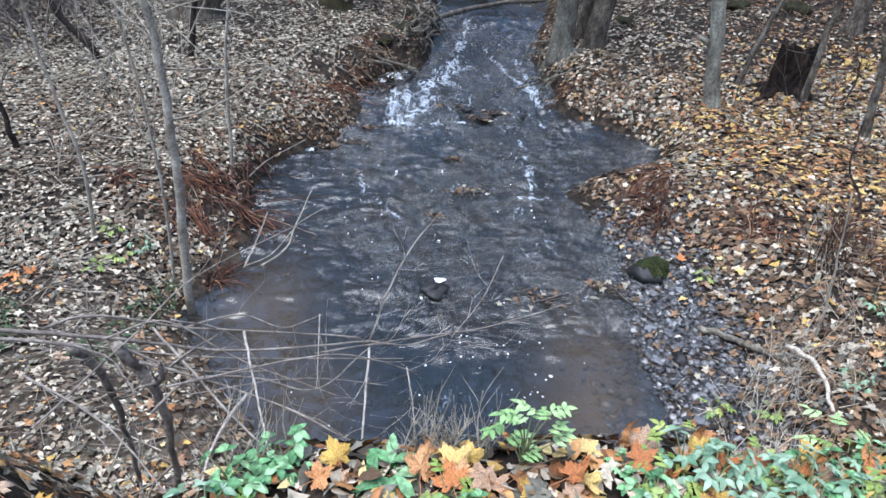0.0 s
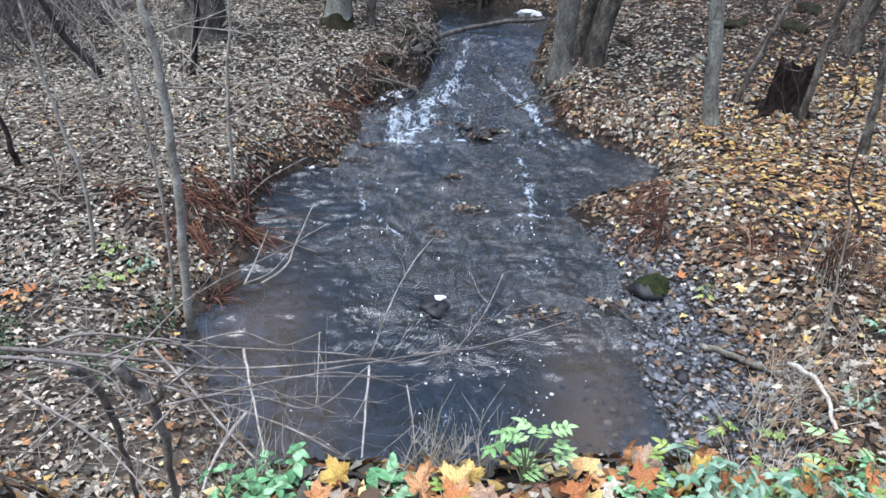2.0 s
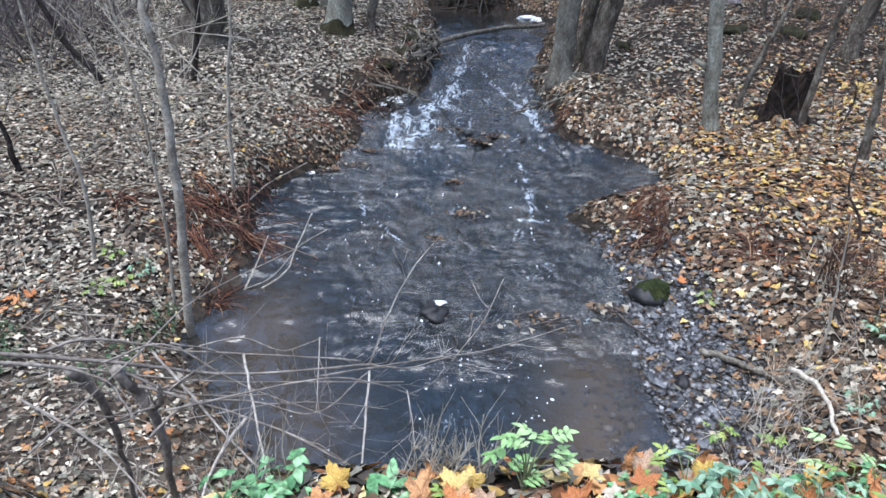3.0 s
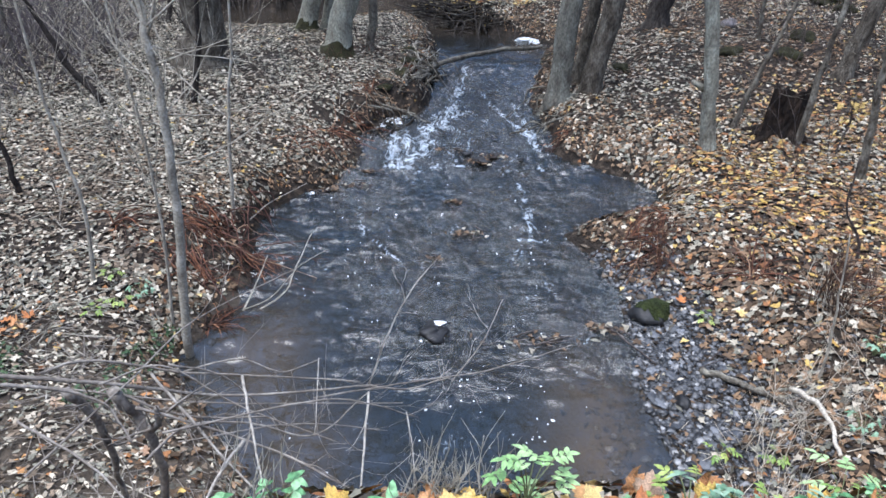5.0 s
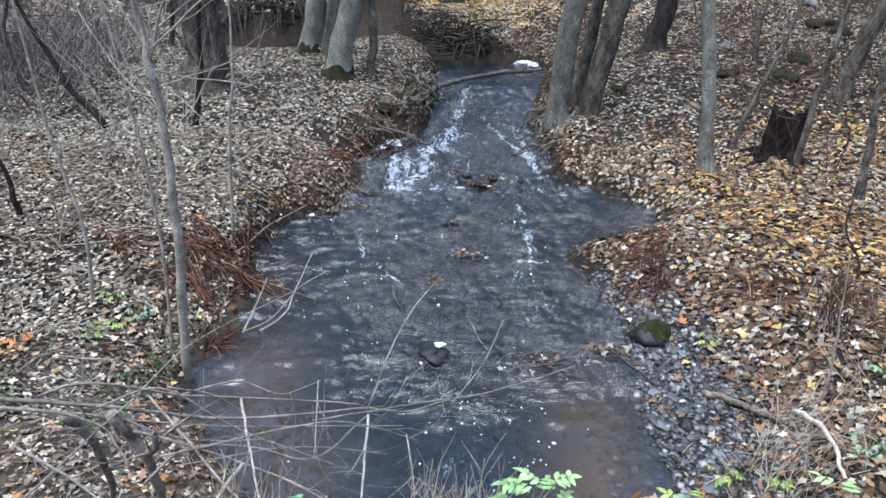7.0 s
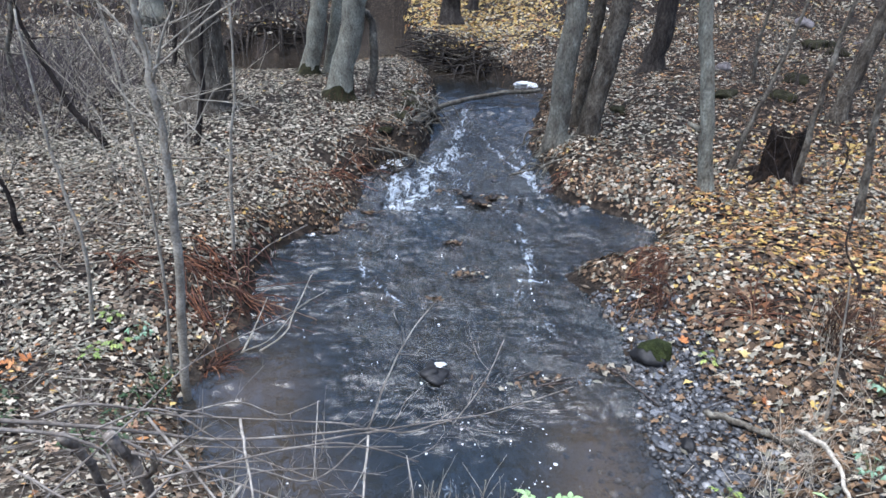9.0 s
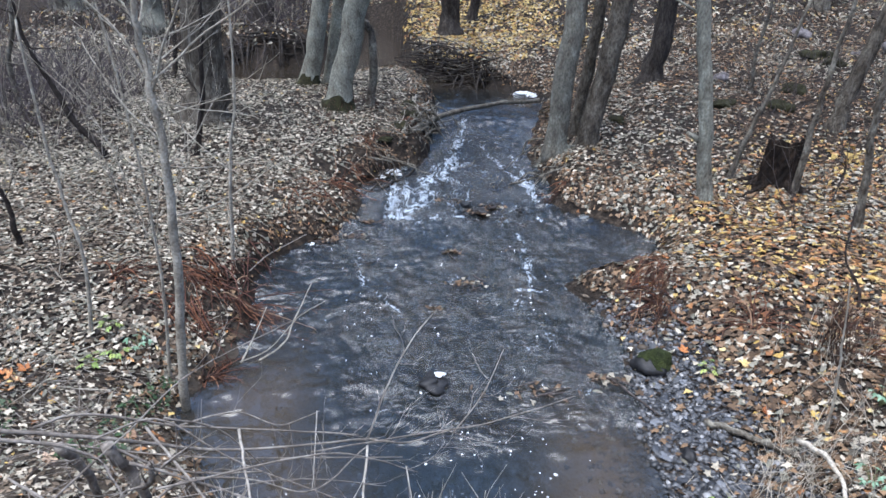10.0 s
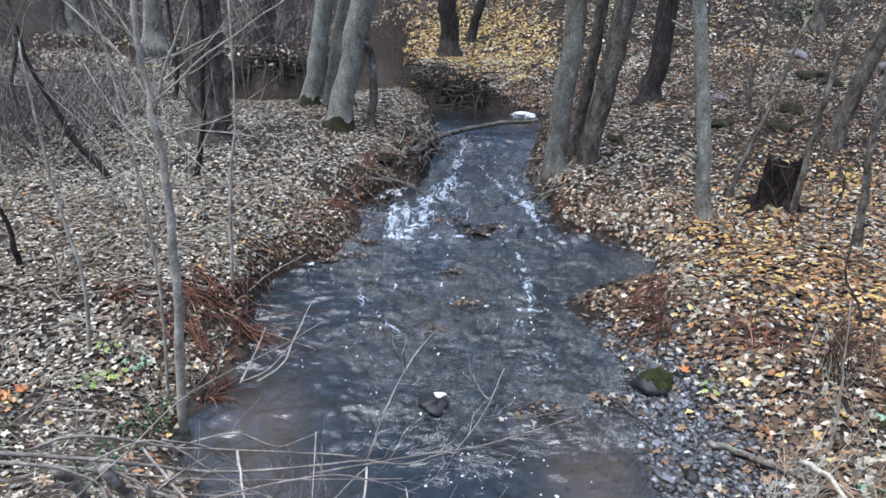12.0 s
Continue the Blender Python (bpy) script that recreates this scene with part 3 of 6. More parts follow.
tagged(scatter_leaves("ground_ivy", 2600, (-3.4, -2.1, 3.3, 4.9), (0.03, 0.055), lambda x, y: (0 * x + 0.9, 0 * x + 0.1, 0 * x, 0 * x), 24, (1, 2), tilt=0.5, lift=0.03, keep=in_patches, materials=(LEAF_IVY, LEAF_BROWN)), "dull green ground cover on the muddy bank", "ivy", kind="stuff")


def bank_face(x, y, rng):
    d = shore_distance(x, y)
    undercut = (y > 8.4) & (y < 13.2) & ((x < 0.8) | (d < 0.2)) & (rng.uniform(0, 1, len(x)) < 0.5)
    undercut |= (x > 0) & (y > 5.9) & (y < 8.4) & (d < 0.22) & (rng.uniform(0, 1, len(x)) < 0.8)
    return (d < 0.55) & (np.abs(x) < 3.5) & ~undercut & off_gravel(x, y, rng) & off_hollow(x, y, rng)


def brown_mix(x, y):
    o = 0 * x
    return o + 0.16, o + 0.8, o + 0.02, o + 0.04


tagged(scatter_leaves("leaf_litter", 44000, (-3.2, 3.2, 2.6, 17.5), (0.04, 0.085), brown_mix, 16, (1, 2), land=-0.05, tilt=0.6, keep=bank_face), "wet brown leaves down the face of the banks", "leaf litter", kind="stuff")
tagged(scatter_leaves("leaf_litter", 1500, (-1.7, 2.4, 0.5, 1.75), (0.05, 0.10), lambda x, y: (0 * x + 0.42, 0 * x + 0.2, 0 * x + 0.14, 0 * x + 0.24), 17), "brown and orange dead leaves on the verge", "leaf litter", kind="stuff")
tagged(scatter_leaves("leaf_litter", 22000, (-12, 13, -9, 2.6), (0.05, 0.11), lambda x, y: (0 * x + 0.4, 0 * x + 0.45, 0 * x + 0.08, 0 * x + 0.07), 18, keep=thinning), "brown and tan dead leaves on the embankment", "leaf litter", kind="stuff")
tagged(scatter_leaves("leaf_litter", 17000, (-6.5, 7.5, 1.05, 2.6), (0.035, 0.08), lambda x, y: (0 * x + 0.62, 0 * x + 0.2, 0 * x + 0.14, 0 * x + 0.22), 19, tilt=0.6, keep=lambda x, y, rng: rng.uniform(0, 1, len(x)) < np.exp(-((x - 0.5) / 4.5) ** 4)), "dead leaves caught on the steep verge", "leaf litter", kind="stuff")
tagged(scatter_leaves("leaf_litter", 16000, (-26, 30, 27.0, 46.0), (0.16, 0.26), back_mix, 20, (2,)), "brown fallen leaves on the far hillside", "leaf litter", kind="stuff")


# ---------- woody things ----------
def tube(points, radii, sides=8, rough=0.0, seed=0, cap=True):
    """Rings along a line of points, joined into a tapering, slightly uneven tube."""
    p = np.array(points, float)
    t = np.gradient(p, axis=0)
    t /= np.linalg.norm(t, axis=1, keepdims=True) + 1e-9
    ref = np.array([0.0, 0.0, 1.0]) if abs(t[0][2]) < 0.8 else np.array([1.0, 0.0, 0.0])
    verts, faces = [], []
    rng = np.random.default_rng(seed)
    lump = rng.normal(0, 1, sides)
    for i, (c, d) in enumerate(zip(p, t)):
        u = np.cross(ref, d)
        u /= np.linalg.norm(u) + 1e-9
        v = np.cross(d, u)
        ref = np.cross(d, u) * 0 + ref
        for k in range(sides):
            a = 2 * math.pi * k / sides
            r = radii[i] * (1 + rough * (0.6 * lump[k] + 0.6 * rng.normal()))
            verts.append(c + r * (math.cos(a) * u + math.sin(a) * v))
        if i:
            for k in range(sides):
                a, b = (i - 1) * sides + k, (i - 1) * sides + (k + 1) % sides
                faces.append((a, b, b + sides, a + sides))
    if cap:
        faces.append(tuple(range(sides))[::-1])
        faces.append(tuple(range(len(verts) - sides, len(verts))))
    return verts, faces


def merged(pieces):
    V, F = [], []
    for v, f in pieces:
        b = len(V)
        V += list(v)
        F += [tuple(i + b for i in q) for q in f]
    return V, F


def bowed(points, n=10, shake=0.0, seed=0):
    """A smooth line through a few points, shaken a little."""
    q = smooth_curve(points, n)
    rng = np.random.default_rng(seed)
    if shake:
        k = rng.normal(0, shake, q.shape)
        k[0] = 0
        k = (k + np.roll(k, 1, 0) + np.roll(k, -1, 0)) / 2
        k[0] = 0
        q = q + k
    return q


def smooth_curve(points, n):
    p = np.array(points, float)
    if len(p) == 2:
        return p[0] + (p[1] - p[0]) * np.linspace(0, 1, n)[:, None]
    p = np.vstack([2 * p[0] - p[1], p, 2 * p[-1] - p[-2]])
    out = []
    segs = len(p) - 3
    for s in np.linspace(0, segs - 1e-6, n):
        i = int(s)
        t = s - i
        a, b, c, d = p[i:i + 4]
        out.append(0.5 * (2 * b + (c - a) * t + (2 * a - 5 * b + 4 * c - d) * t * t + (3 * b - a - 3 * c + d) * t ** 3))
    return np.array(out)


def sprays(start, way, length, radius, rng, depth, sides=4, out=None, droop=0.0):
    """A branch that forks into ever thinner twigs."""
    out = [] if out is None else out
    n = 6 if depth > 0 else 4
    pts, d = [np.array(start, float)], np.array(way, float) / np.linalg.norm(way)
    for _ in range(n - 1):
        d = d + rng.normal(0, 0.13, 3) + np.array([0, 0, 0.05 - droop])
        d /= np.linalg.norm(d)
        pts.append(pts[-1] + d * length / (n - 1))
    out.append(tube(pts, np.linspace(radius, radius * 0.35, n), sides, cap=False))
    if depth > 0:
        for _ in range(rng.integers(3, 6)):
            k = rng.integers(1, n)
            side = rng.normal(0, 1, 3)
            side[2] = abs(side[2]) * 0.6
            w = (pts[k] - pts[k - 1])
            w = w / np.linalg.norm(w) + 0.75 * side / np.linalg.norm(side)
            sprays(pts[k], w, length * rng.uniform(0.4, 0.65), radius * 0.45, rng, depth - 1, max(3, sides - 1), out, droop)
    return out


def part(name, pieces, material, parent, label=""):
    v, f = merged(pieces)
    ob = mesh_object(name, v, f, material, parent)
    if label:
        ob["label"] = label
    return ob


def rooted(name, x, y, label, category, group="", z=None):
    e = new(name)
    e.location = (x, y, gz(x, y) if z is None else z)
    return tagged(e, label, category, group)


def trunk_piece(height, radius, lean, seed, bend=0.0, flare=0.55, sides=16, start=(0, 0), sink=0.25, top=0.45, rough=0.03):
    rng = np.random.default_rng(seed)
    hs = np.concatenate([[-sink, 0.0, 0.06, 0.14, 0.25, 0.4, 0.6], np.arange(0.85, height, 0.35)])
    pts, rad = [], []
    wob = rng.normal(0, 0.35 * radius, (len(hs), 2))
    wob = (wob + np.roll(wob, 1, 0) + np.roll(wob, 2, 0)) / 3
    wob[:5] *= 0.2
    for h, w in zip(hs, wob):
        hh = max(h, 0)
        pts.append((start[0] + lean[0] * hh + bend * hh * hh + w[0], start[1] + lean[1] * hh + w[1], h))
        rad.append(radius * (1 + flare * math.exp(-hh / (0.55 * radius + 0.06))) * (1 - (1 - top) * hh / height))
    return pts, tube(pts, rad, sides, rough, seed)


def tree(x, y, radius, lean, height=13.0, material=None, seed=1, label="", stems=(), bend=0.0, moss=0.0, limbs=9, flare=0.55, first=4.5, stubs=(), stem_material=None):
    """A bare tree: trunk, more stems from the same stool, surface roots, a crown of bare branches."""
    rng = np.random.default_rng(seed)
    t = rooted("tree", x, y, label, "tree", "bare trees along the stream")
    runs = []
    pts, piece = trunk_piece(height, radius, (lean, 0.0), seed, bend, flare)
    part("trunk", [piece], material, t)
    runs.append(pts)
    for dx, dy, r, ln, h in stems:
        p2, pc = trunk_piece(h, r, (ln, 0.02), seed + 7, 0.0, 0.4, 14, (dx, dy))
        part("trunk", [pc], stem_material or material, t)
        runs.append(p2)
    for h, a, ln, r in stubs:
        q = np.array([lean * h + 0.6 * radius * math.cos(a), 0.6 * radius * math.sin(a), h])
        e = np.array([math.cos(a), math.sin(a), 0.5]) * ln
        part("branch_stub", [tube([q, q + 0.6 * e, q + e], (r * 1.5, r, r * 0.8), 7, 0.12, seed)], material, t, "broken branch stub")
    roots = []
    for k in range(5):
        a = rng.uniform(0, 2 * math.pi)
        w = np.array([math.cos(a), math.sin(a)])
        ln = radius * rng.uniform(1.3, 2.0)
        line = []
        for s in (0.45, 0.8, 1.1, 1.5):
            q = w * ln * s
            line.append((q[0], q[1], gz(x + q[0], y + q[1]) - t.location.z + (0.10 - 0.12 * s) * min(1, radius * 4)))
        roots.append(tube(smooth_curve(line, 7), np.linspace(radius * 0.32, radius * 0.10, 7), 7, 0.05, seed + k))
    part("surface_root", roots[:5], MOSS if moss else material, t, "mossy surface roots" if moss else "")
    if moss:
        p3, pc = trunk_piece(moss + 0.3, radius * 1.04, (lean, 0.0), seed, bend, flare, top=0.84, rough=0.05)
        turn = np.arange(16) * 2 * math.pi / 16
        tops = moss * (0.62 + 0.22 * np.sin(turn + seed) + 0.12 * np.sin(3 * turn + 2 * seed))
        ragged = [Vector(q).lerp(Vector(p3[i // 16]), 0.10) if p3[i // 16][2] > tops[i % 16] else q for i, q in enumerate(pc[0])]
        pc = (ragged, pc[1])
        part("moss_skirt", [pc], MOSS, t, "dark green moss round the foot")
    crown = []
    for line in runs:
        line = [q for q in line if q[2] > first] or line[-2:]
        for _ in range(limbs):
            q = line[rng.integers(0, len(line))]
            a = rng.uniform(0, 2 * math.pi)
            sprays(q, (math.cos(a), math.sin(a), rng.uniform(0.2, 0.9)), rng.uniform(2.2, 4.6), radius * 0.24, rng, 2, 5, crown)
    tagged(part("crown", crown, TWIG_DARK, t, "crown of bare autumn branches"), kind="stuff")
    return t


tree(-4.00, 10.76, 0.302, 0.10, 20, BARK_BROWN, 31, "stout grey-brown tree trunk on the leafy flat", flare=0.5, first=5.5)
tree(-1.94, 11.75, 0.200, 0.222, 19, BARK_PALE, 32, "leaning pale lichen-covered trunk with a mossy foot", moss=0.42, flare=0.6)
tree(-2.80, 13.44, 0.171, 0.208, 19, BARK_PALE, 33, "grey-green leaning trunk beside the upper channel", stems=((0.36, 0.3, 0.115, 0.16, 14),), moss=0.4)
tree(1.71, 10.36, 0.168, 0.046, 19, BARK_LICHEN, 34, "grey tree of three stems on the stream's edge",
     stems=((0.51, 0.05, 0.165, 0.135, 16), (0.40, 0.55, 0.10, 0.09, 13)), moss=0.0, flare=0.3, limbs=4, first=7.0, stem_material=BARK_BROWN)
tree(4.14, 14.00, 0.200, 0.067, 18, BARK_DARK, 35, "dark brown trunk on the leafy slope")
tree(3.41, 8.30, 0.092, -0.19, 10, BARK_PALE, 36, "slim straight grey trunk with lichen on the bank", flare=0.4, limbs=5, stubs=((0.78, 2.9, 0.17, 0.035), (2.3, 3.0, 0.3, 0.016), (3.0, 0.2, 0.25, 0.014)))
tree(5.81, 9.94, 0.108, 0.19, 11, BARK_BROWN, 37, "slanting brown trunk on the slope")
tree(-0.02, 18.9, 0.25, -0.03, 20, BARK_DARK, 38, "thick dark trunk above the undercut far bank", limbs=4, first=9.0)
tree(0.58, 20.2, 0.14, 0.208, 18, BARK_DARK, 39, "thinner leaning dark trunk on the far bank", limbs=4, first=9.0)
tree(-8.94, 20.97, 0.286, 0.07, 20, BARK_PALE, 40, "pale trunk far back in the wood")
tree(-12.2, 22.6, 0.268, 0.1, 20, BARK_PALE, 41, "pale trunk far back in the wood")
tree(-5.66, 20.91, 0.306, 0.12, 20, BARK_DARK, 42, "dark trunk beyond the upper channel")
tree(-4.9, 27.5, 0.24, 0.05, 20, BARK_DARK, 43, "dark trunk far back in the wood")
tree(3.8, 24.0, 0.22, 0.08, 20, BARK_DARK, 44, "dark trunk far up the golden bank", limbs=4, first=9.0)
tree(9.6, 18.5, 0.17, 0.05, 18, BARK, 45, "brown trunk high on the slope")
tree(-12.54, 22.36, 0.227, 0.0, 20, BARK, 46, "grey trunk far back in the wood")


def far_woods(seed, count):
    """Unseen tall bare trees added all round to darken the water's reflections, too far off to tell apart."""
    rng = np.random.default_rng(seed)
    pieces = []
    for k in range(count):
        a = rng.uniform(0, 2 * math.pi) if k < 230 else rng.uniform(-1.1, 1.1)
        r = rng.uniform(27, 60) if k < 230 else rng.uniform(34, 66)
        x, y = r * math.sin(a), 8 + r * math.cos(a)
        # left open over the stream, so the water reflects a gap of sky
        if y > 8 and (-2.5 < x < 10 and r < 34 or abs(x - 0.11 * y) < 3.2):
            continue
        h, rad = rng.uniform(15, 23), rng.uniform(0.16, 0.36)
        z, ln = gz(x, y), rng.normal(0, 0.05, 2)
        top = np.array([x + ln[0] * h, y + ln[1] * h, z + h])
        foot = np.array([x, y, z - 0.3])
        pieces.append(tube([foot, foot * 0.6 + top * 0.4 + rng.normal(0, 0.2, 3), top], (rad, rad * 0.7, rad * 0.2), 6, cap=False))
        for _ in range(9):
            q = foot + (top - foot) * rng.uniform(0.25, 0.98)
            b = rng.uniform(0, 2 * math.pi)
            sprays(q, (math.cos(b), math.sin(b), rng.uniform(0.2, 1.0)), rng.uniform(2.0, 4.8), 0.075, rng, 1, 3, pieces)
    v, f = merged(pieces)
    return tagged(mesh_object("far_woods", v, f, BARK_DARK), "unseen bare woodland added to darken the stream's reflections", "woods", kind="stuff")


far_woods(77, 360)


def sapling(stem, radius, material, label, branches=(), seed=1, twigs=5, twig_length=0.5, sides=7, category="sapling", end=0.4):
    """A young tree or a bent stem: one main stem, named branches and a few fine twigs."""
    rng = np.random.default_rng(seed)
    base = np.array(stem[0], float)
    t = rooted("sapling", base[0], base[1], label, category, "bare saplings on the banks")
    off = np.array(t.location)
    line = bowed(stem, 6 * len(stem), radius * 0.25, seed)
    line = np.vstack([line[0] - (0, 0, max(0.15, line[0][2] - off[2] + 0.1)), line]) - off
    part("stem", [tube(line, np.linspace(radius, radius * end, len(line)), sides, 0.05, seed)], material, t)
    fine = []
    for pts, r in branches:
        b = bowed(pts, 5 * len(pts), r * 0.5, seed + 3) - off
        part("branch", [tube(b, np.linspace(r, r * 0.35, len(b)), 6)], material, t)
        for _ in range(3):
            k = rng.integers(2, len(b) - 1)
            sprays(b[k], (b[k] - b[k - 1]) * 8 + rng.normal(0, 0.35, 3), rng.uniform(0.15, 0.4), r * 0.4, rng, 1, 4, fine)
    for _ in range(twigs):
        k = rng.integers(len(line) // 3, len(line))
        way = rng.normal(0, 1, 3) + (0, 0, 0.6)
        sprays(line[k], way, twig_length * rng.uniform(0.5, 1.2), radius * 0.15, rng, 1, 4, fine)
    if fine:
        tagged(part("fine_twig", fine, material, t), kind="stuff")
    return t


sapling([(-2.00, 4.25, 0.21), (-1.90, 4.25, 1.19), (-1.87, 4.25, 1.96), (-1.89, 4.25, 2.49), (-1.92, 4.25, 2.88), (-1.92, 4.25, 3.37), (-2.01, 4.23, 4.20)],
        0.037, TWIG, "pale grey forked sapling at the water's edge",
        [([(-1.89, 4.25, 2.49), (-1.75, 4.25, 2.82), (-1.49, 4.25, 3.37)], 0.012),
         ([(-1.91, 4.25, 2.53), (-1.53, 4.25, 2.84), (-1.24, 4.25, 3.04), (-0.89, 4.25, 3.27)], 0.009),
         ([(-1.88, 4.25, 2.51), (-2.00, 4.25, 2.78), (-2.24, 4.25, 3.07), (-2.48, 4.25, 3.25)], 0.010),
         ([(-1.88, 4.25, 1.63), (-1.54, 4.25, 1.75), (-1.21, 4.25, 1.98), (-0.91, 4.25, 2.16)], 0.007),
         ([(-1.89, 4.25, 2.17), (-2.15, 4.28, 2.47), (-2.36, 4.34, 2.87)], 0.008)], 51, 28, 0.75)
sapling([(-2.18, 4.45, 0.22), (-2.12, 4.45, 1.10), (-2.14, 4.45, 1.90), (-2.22, 4.45, 2.75), (-2.36, 4.45, 3.7)], 0.013, TWIG, "thin pale shoot beside the forked sapling", seed=68, twigs=9, twig_length=0.6)
sapling([(-2.91, 4.69, 0.31), (-2.82, 4.69, 1.04), (-2.89, 4.69, 1.61), (-2.93, 4.69, 2.17), (-2.93, 4.69, 2.86)], 0.018, TWIG, "thin grey sapling among pale leaves", seed=52, twigs=8)
sapling([(-2.24, 6.35, 0.19), (-2.16, 6.35, 1.26), (-2.04, 6.35, 2.07), (-2.00, 6.35, 3.11)], 0.020, TWIG, "thin upright grey sapling by the bank", seed=53, twigs=7)
sapling([(-3.50, 8.97, 0.62), (-3.34, 8.97, 1.27), (-3.23, 8.97, 2.26), (-3.14, 8.97, 3.87)], 0.045, BARK_BLACK, "dark crooked sapling on the leafy flat", seed=54, twigs=10, twig_length=0.9)
sapling([(-4.66, 8.81, 0.59), (-5.07, 8.81, 1.18), (-5.36, 8.81, 1.85), (-5.55, 8.81, 2.67)], 0.048, BARK_BLACK, "dark leaning bent stem over dry leaves", seed=55, twigs=6, twig_length=0.8)
sapling([(-4.26, 6.04, 0.52), (-4.27, 6.04, 0.83), (-4.32, 6.04, 1.12), (-4.57, 6.04, 1.51)], 0.032, BARK_BLACK, "short dark crooked stem in dry leaves", seed=56, twigs=3)
sapling([(3.82, 8.63, 0.63), (3.91, 8.63, 1.10), (4.09, 8.63, 1.72), (4.37, 8.63, 2.96)], 0.045, BARK, "slanting thin brown sapling on the slope", seed=57, twigs=6)
sapling([(4.44, 8.09, 0.60), (4.47, 8.09, 1.42), (4.52, 8.09, 2.12), (4.56, 8.09, 3.34)], 0.05, BARK, "thin brown sapling beside the old stump", seed=58, twigs=8)
sapling([(4.68, 7.03, 0.58), (4.54, 7.03, 1.51), (4.50, 7.03, 2.13), (4.40, 7.03, 3.19)], 0.05, BARK, "thin brown sapling among yellow leaves", seed=59, twigs=8)
sapling([(-1.40, 11.97, 0.73), (-1.35, 11.97, 1.87), (-1.55, 11.97, 2.21)], 0.085, BARK, "broken grey stub of a young tree", seed=60, twigs=1, end=0.6)
sapling([(2.74, 3.79, 0.40), (2.70, 3.79, 0.86), (2.66, 3.79, 1.07), (2.59, 3.79, 1.52)], 0.011, TWIG, "thin dry stem standing on the bank", seed=61, twigs=4, twig_length=0.3)
sapling([(3.71, 5.22, 0.50), (3.64, 5.22, 0.78), (3.45, 5.22, 1.06), (3.42, 5.22, 1.52)], 0.016, TWIG_DARK, "thin dark forked stem on the bank", seed=62, twigs=6, twig_length=0.4)
sapling([(4.22, 5.39, 0.61), (4.25, 5.39, 1.16), (4.19, 5.39, 1.90)], 0.014, TWIG_DARK, "thin dark stem on the leafy bank", seed=63, twigs=6, twig_length=0.4)
sapling([(-6.38, 9.98, 0.63), (-6.50, 9.98, 1.50), (-6.28, 9.98, 2.47), (-6.44, 9.98, 4.10)], 0.05, BARK, "grey sapling in front of the thicket", seed=64, twigs=9, twig_length=0.9)
sapling([(-5.65, 13.79, 0.63), (-5.52, 13.79, 1.63), (-5.66, 13.79, 3.93)], 0.06, BARK_DARK, "dark sapling near the upper channel", seed=65, twigs=9, twig_length=0.9)
sapling([(5.40, 12.05, 1.02), (5.35, 12.05, 2.02), (5.58, 12.05, 3.98)], 0.045, BARK, "thin brown sapling up the slope", seed=66, twigs=8, twig_length=0.7)
sapling([(6.78, 10.63, 1.21), (6.99, 10.63, 2.23), (7.16, 10.63, 4.12)], 0.05, BARK, "thin brown sapling up the slope", seed=67, twigs=8, twig_length=0.7)


# ---------- bare shrub on the verge, bent over the water ----------
def shrub(label, stems, seed, material, shoots=3):
    rng = np.random.default_rng(seed)
    t = rooted("bare_shrub", -1.15, 1.5, label, "shrub")
    off = np.array(t.location)
    for i, (pts, r) in enumerate(stems):
        line = bowed(pts, 6 * len(pts), r * 0.35, seed + i) - off
        ob = part("stem", [tube(line, np.linspace(r, r * 0.5, len(line)), 6, 0.06, seed + i)], material, t)
        fine = []
        for _ in range(shoots):
            k = rng.integers(3, len(line) - 1)
            sprays(line[k], (line[k] - line[k - 1]) * 10 + rng.normal(0, 0.25, 3), rng.uniform(0.10, 0.3), r * 0.4, rng, 1, 4, fine)
        tagged(part("fine_twig", fine, material, ob), kind="stuff")
    return t


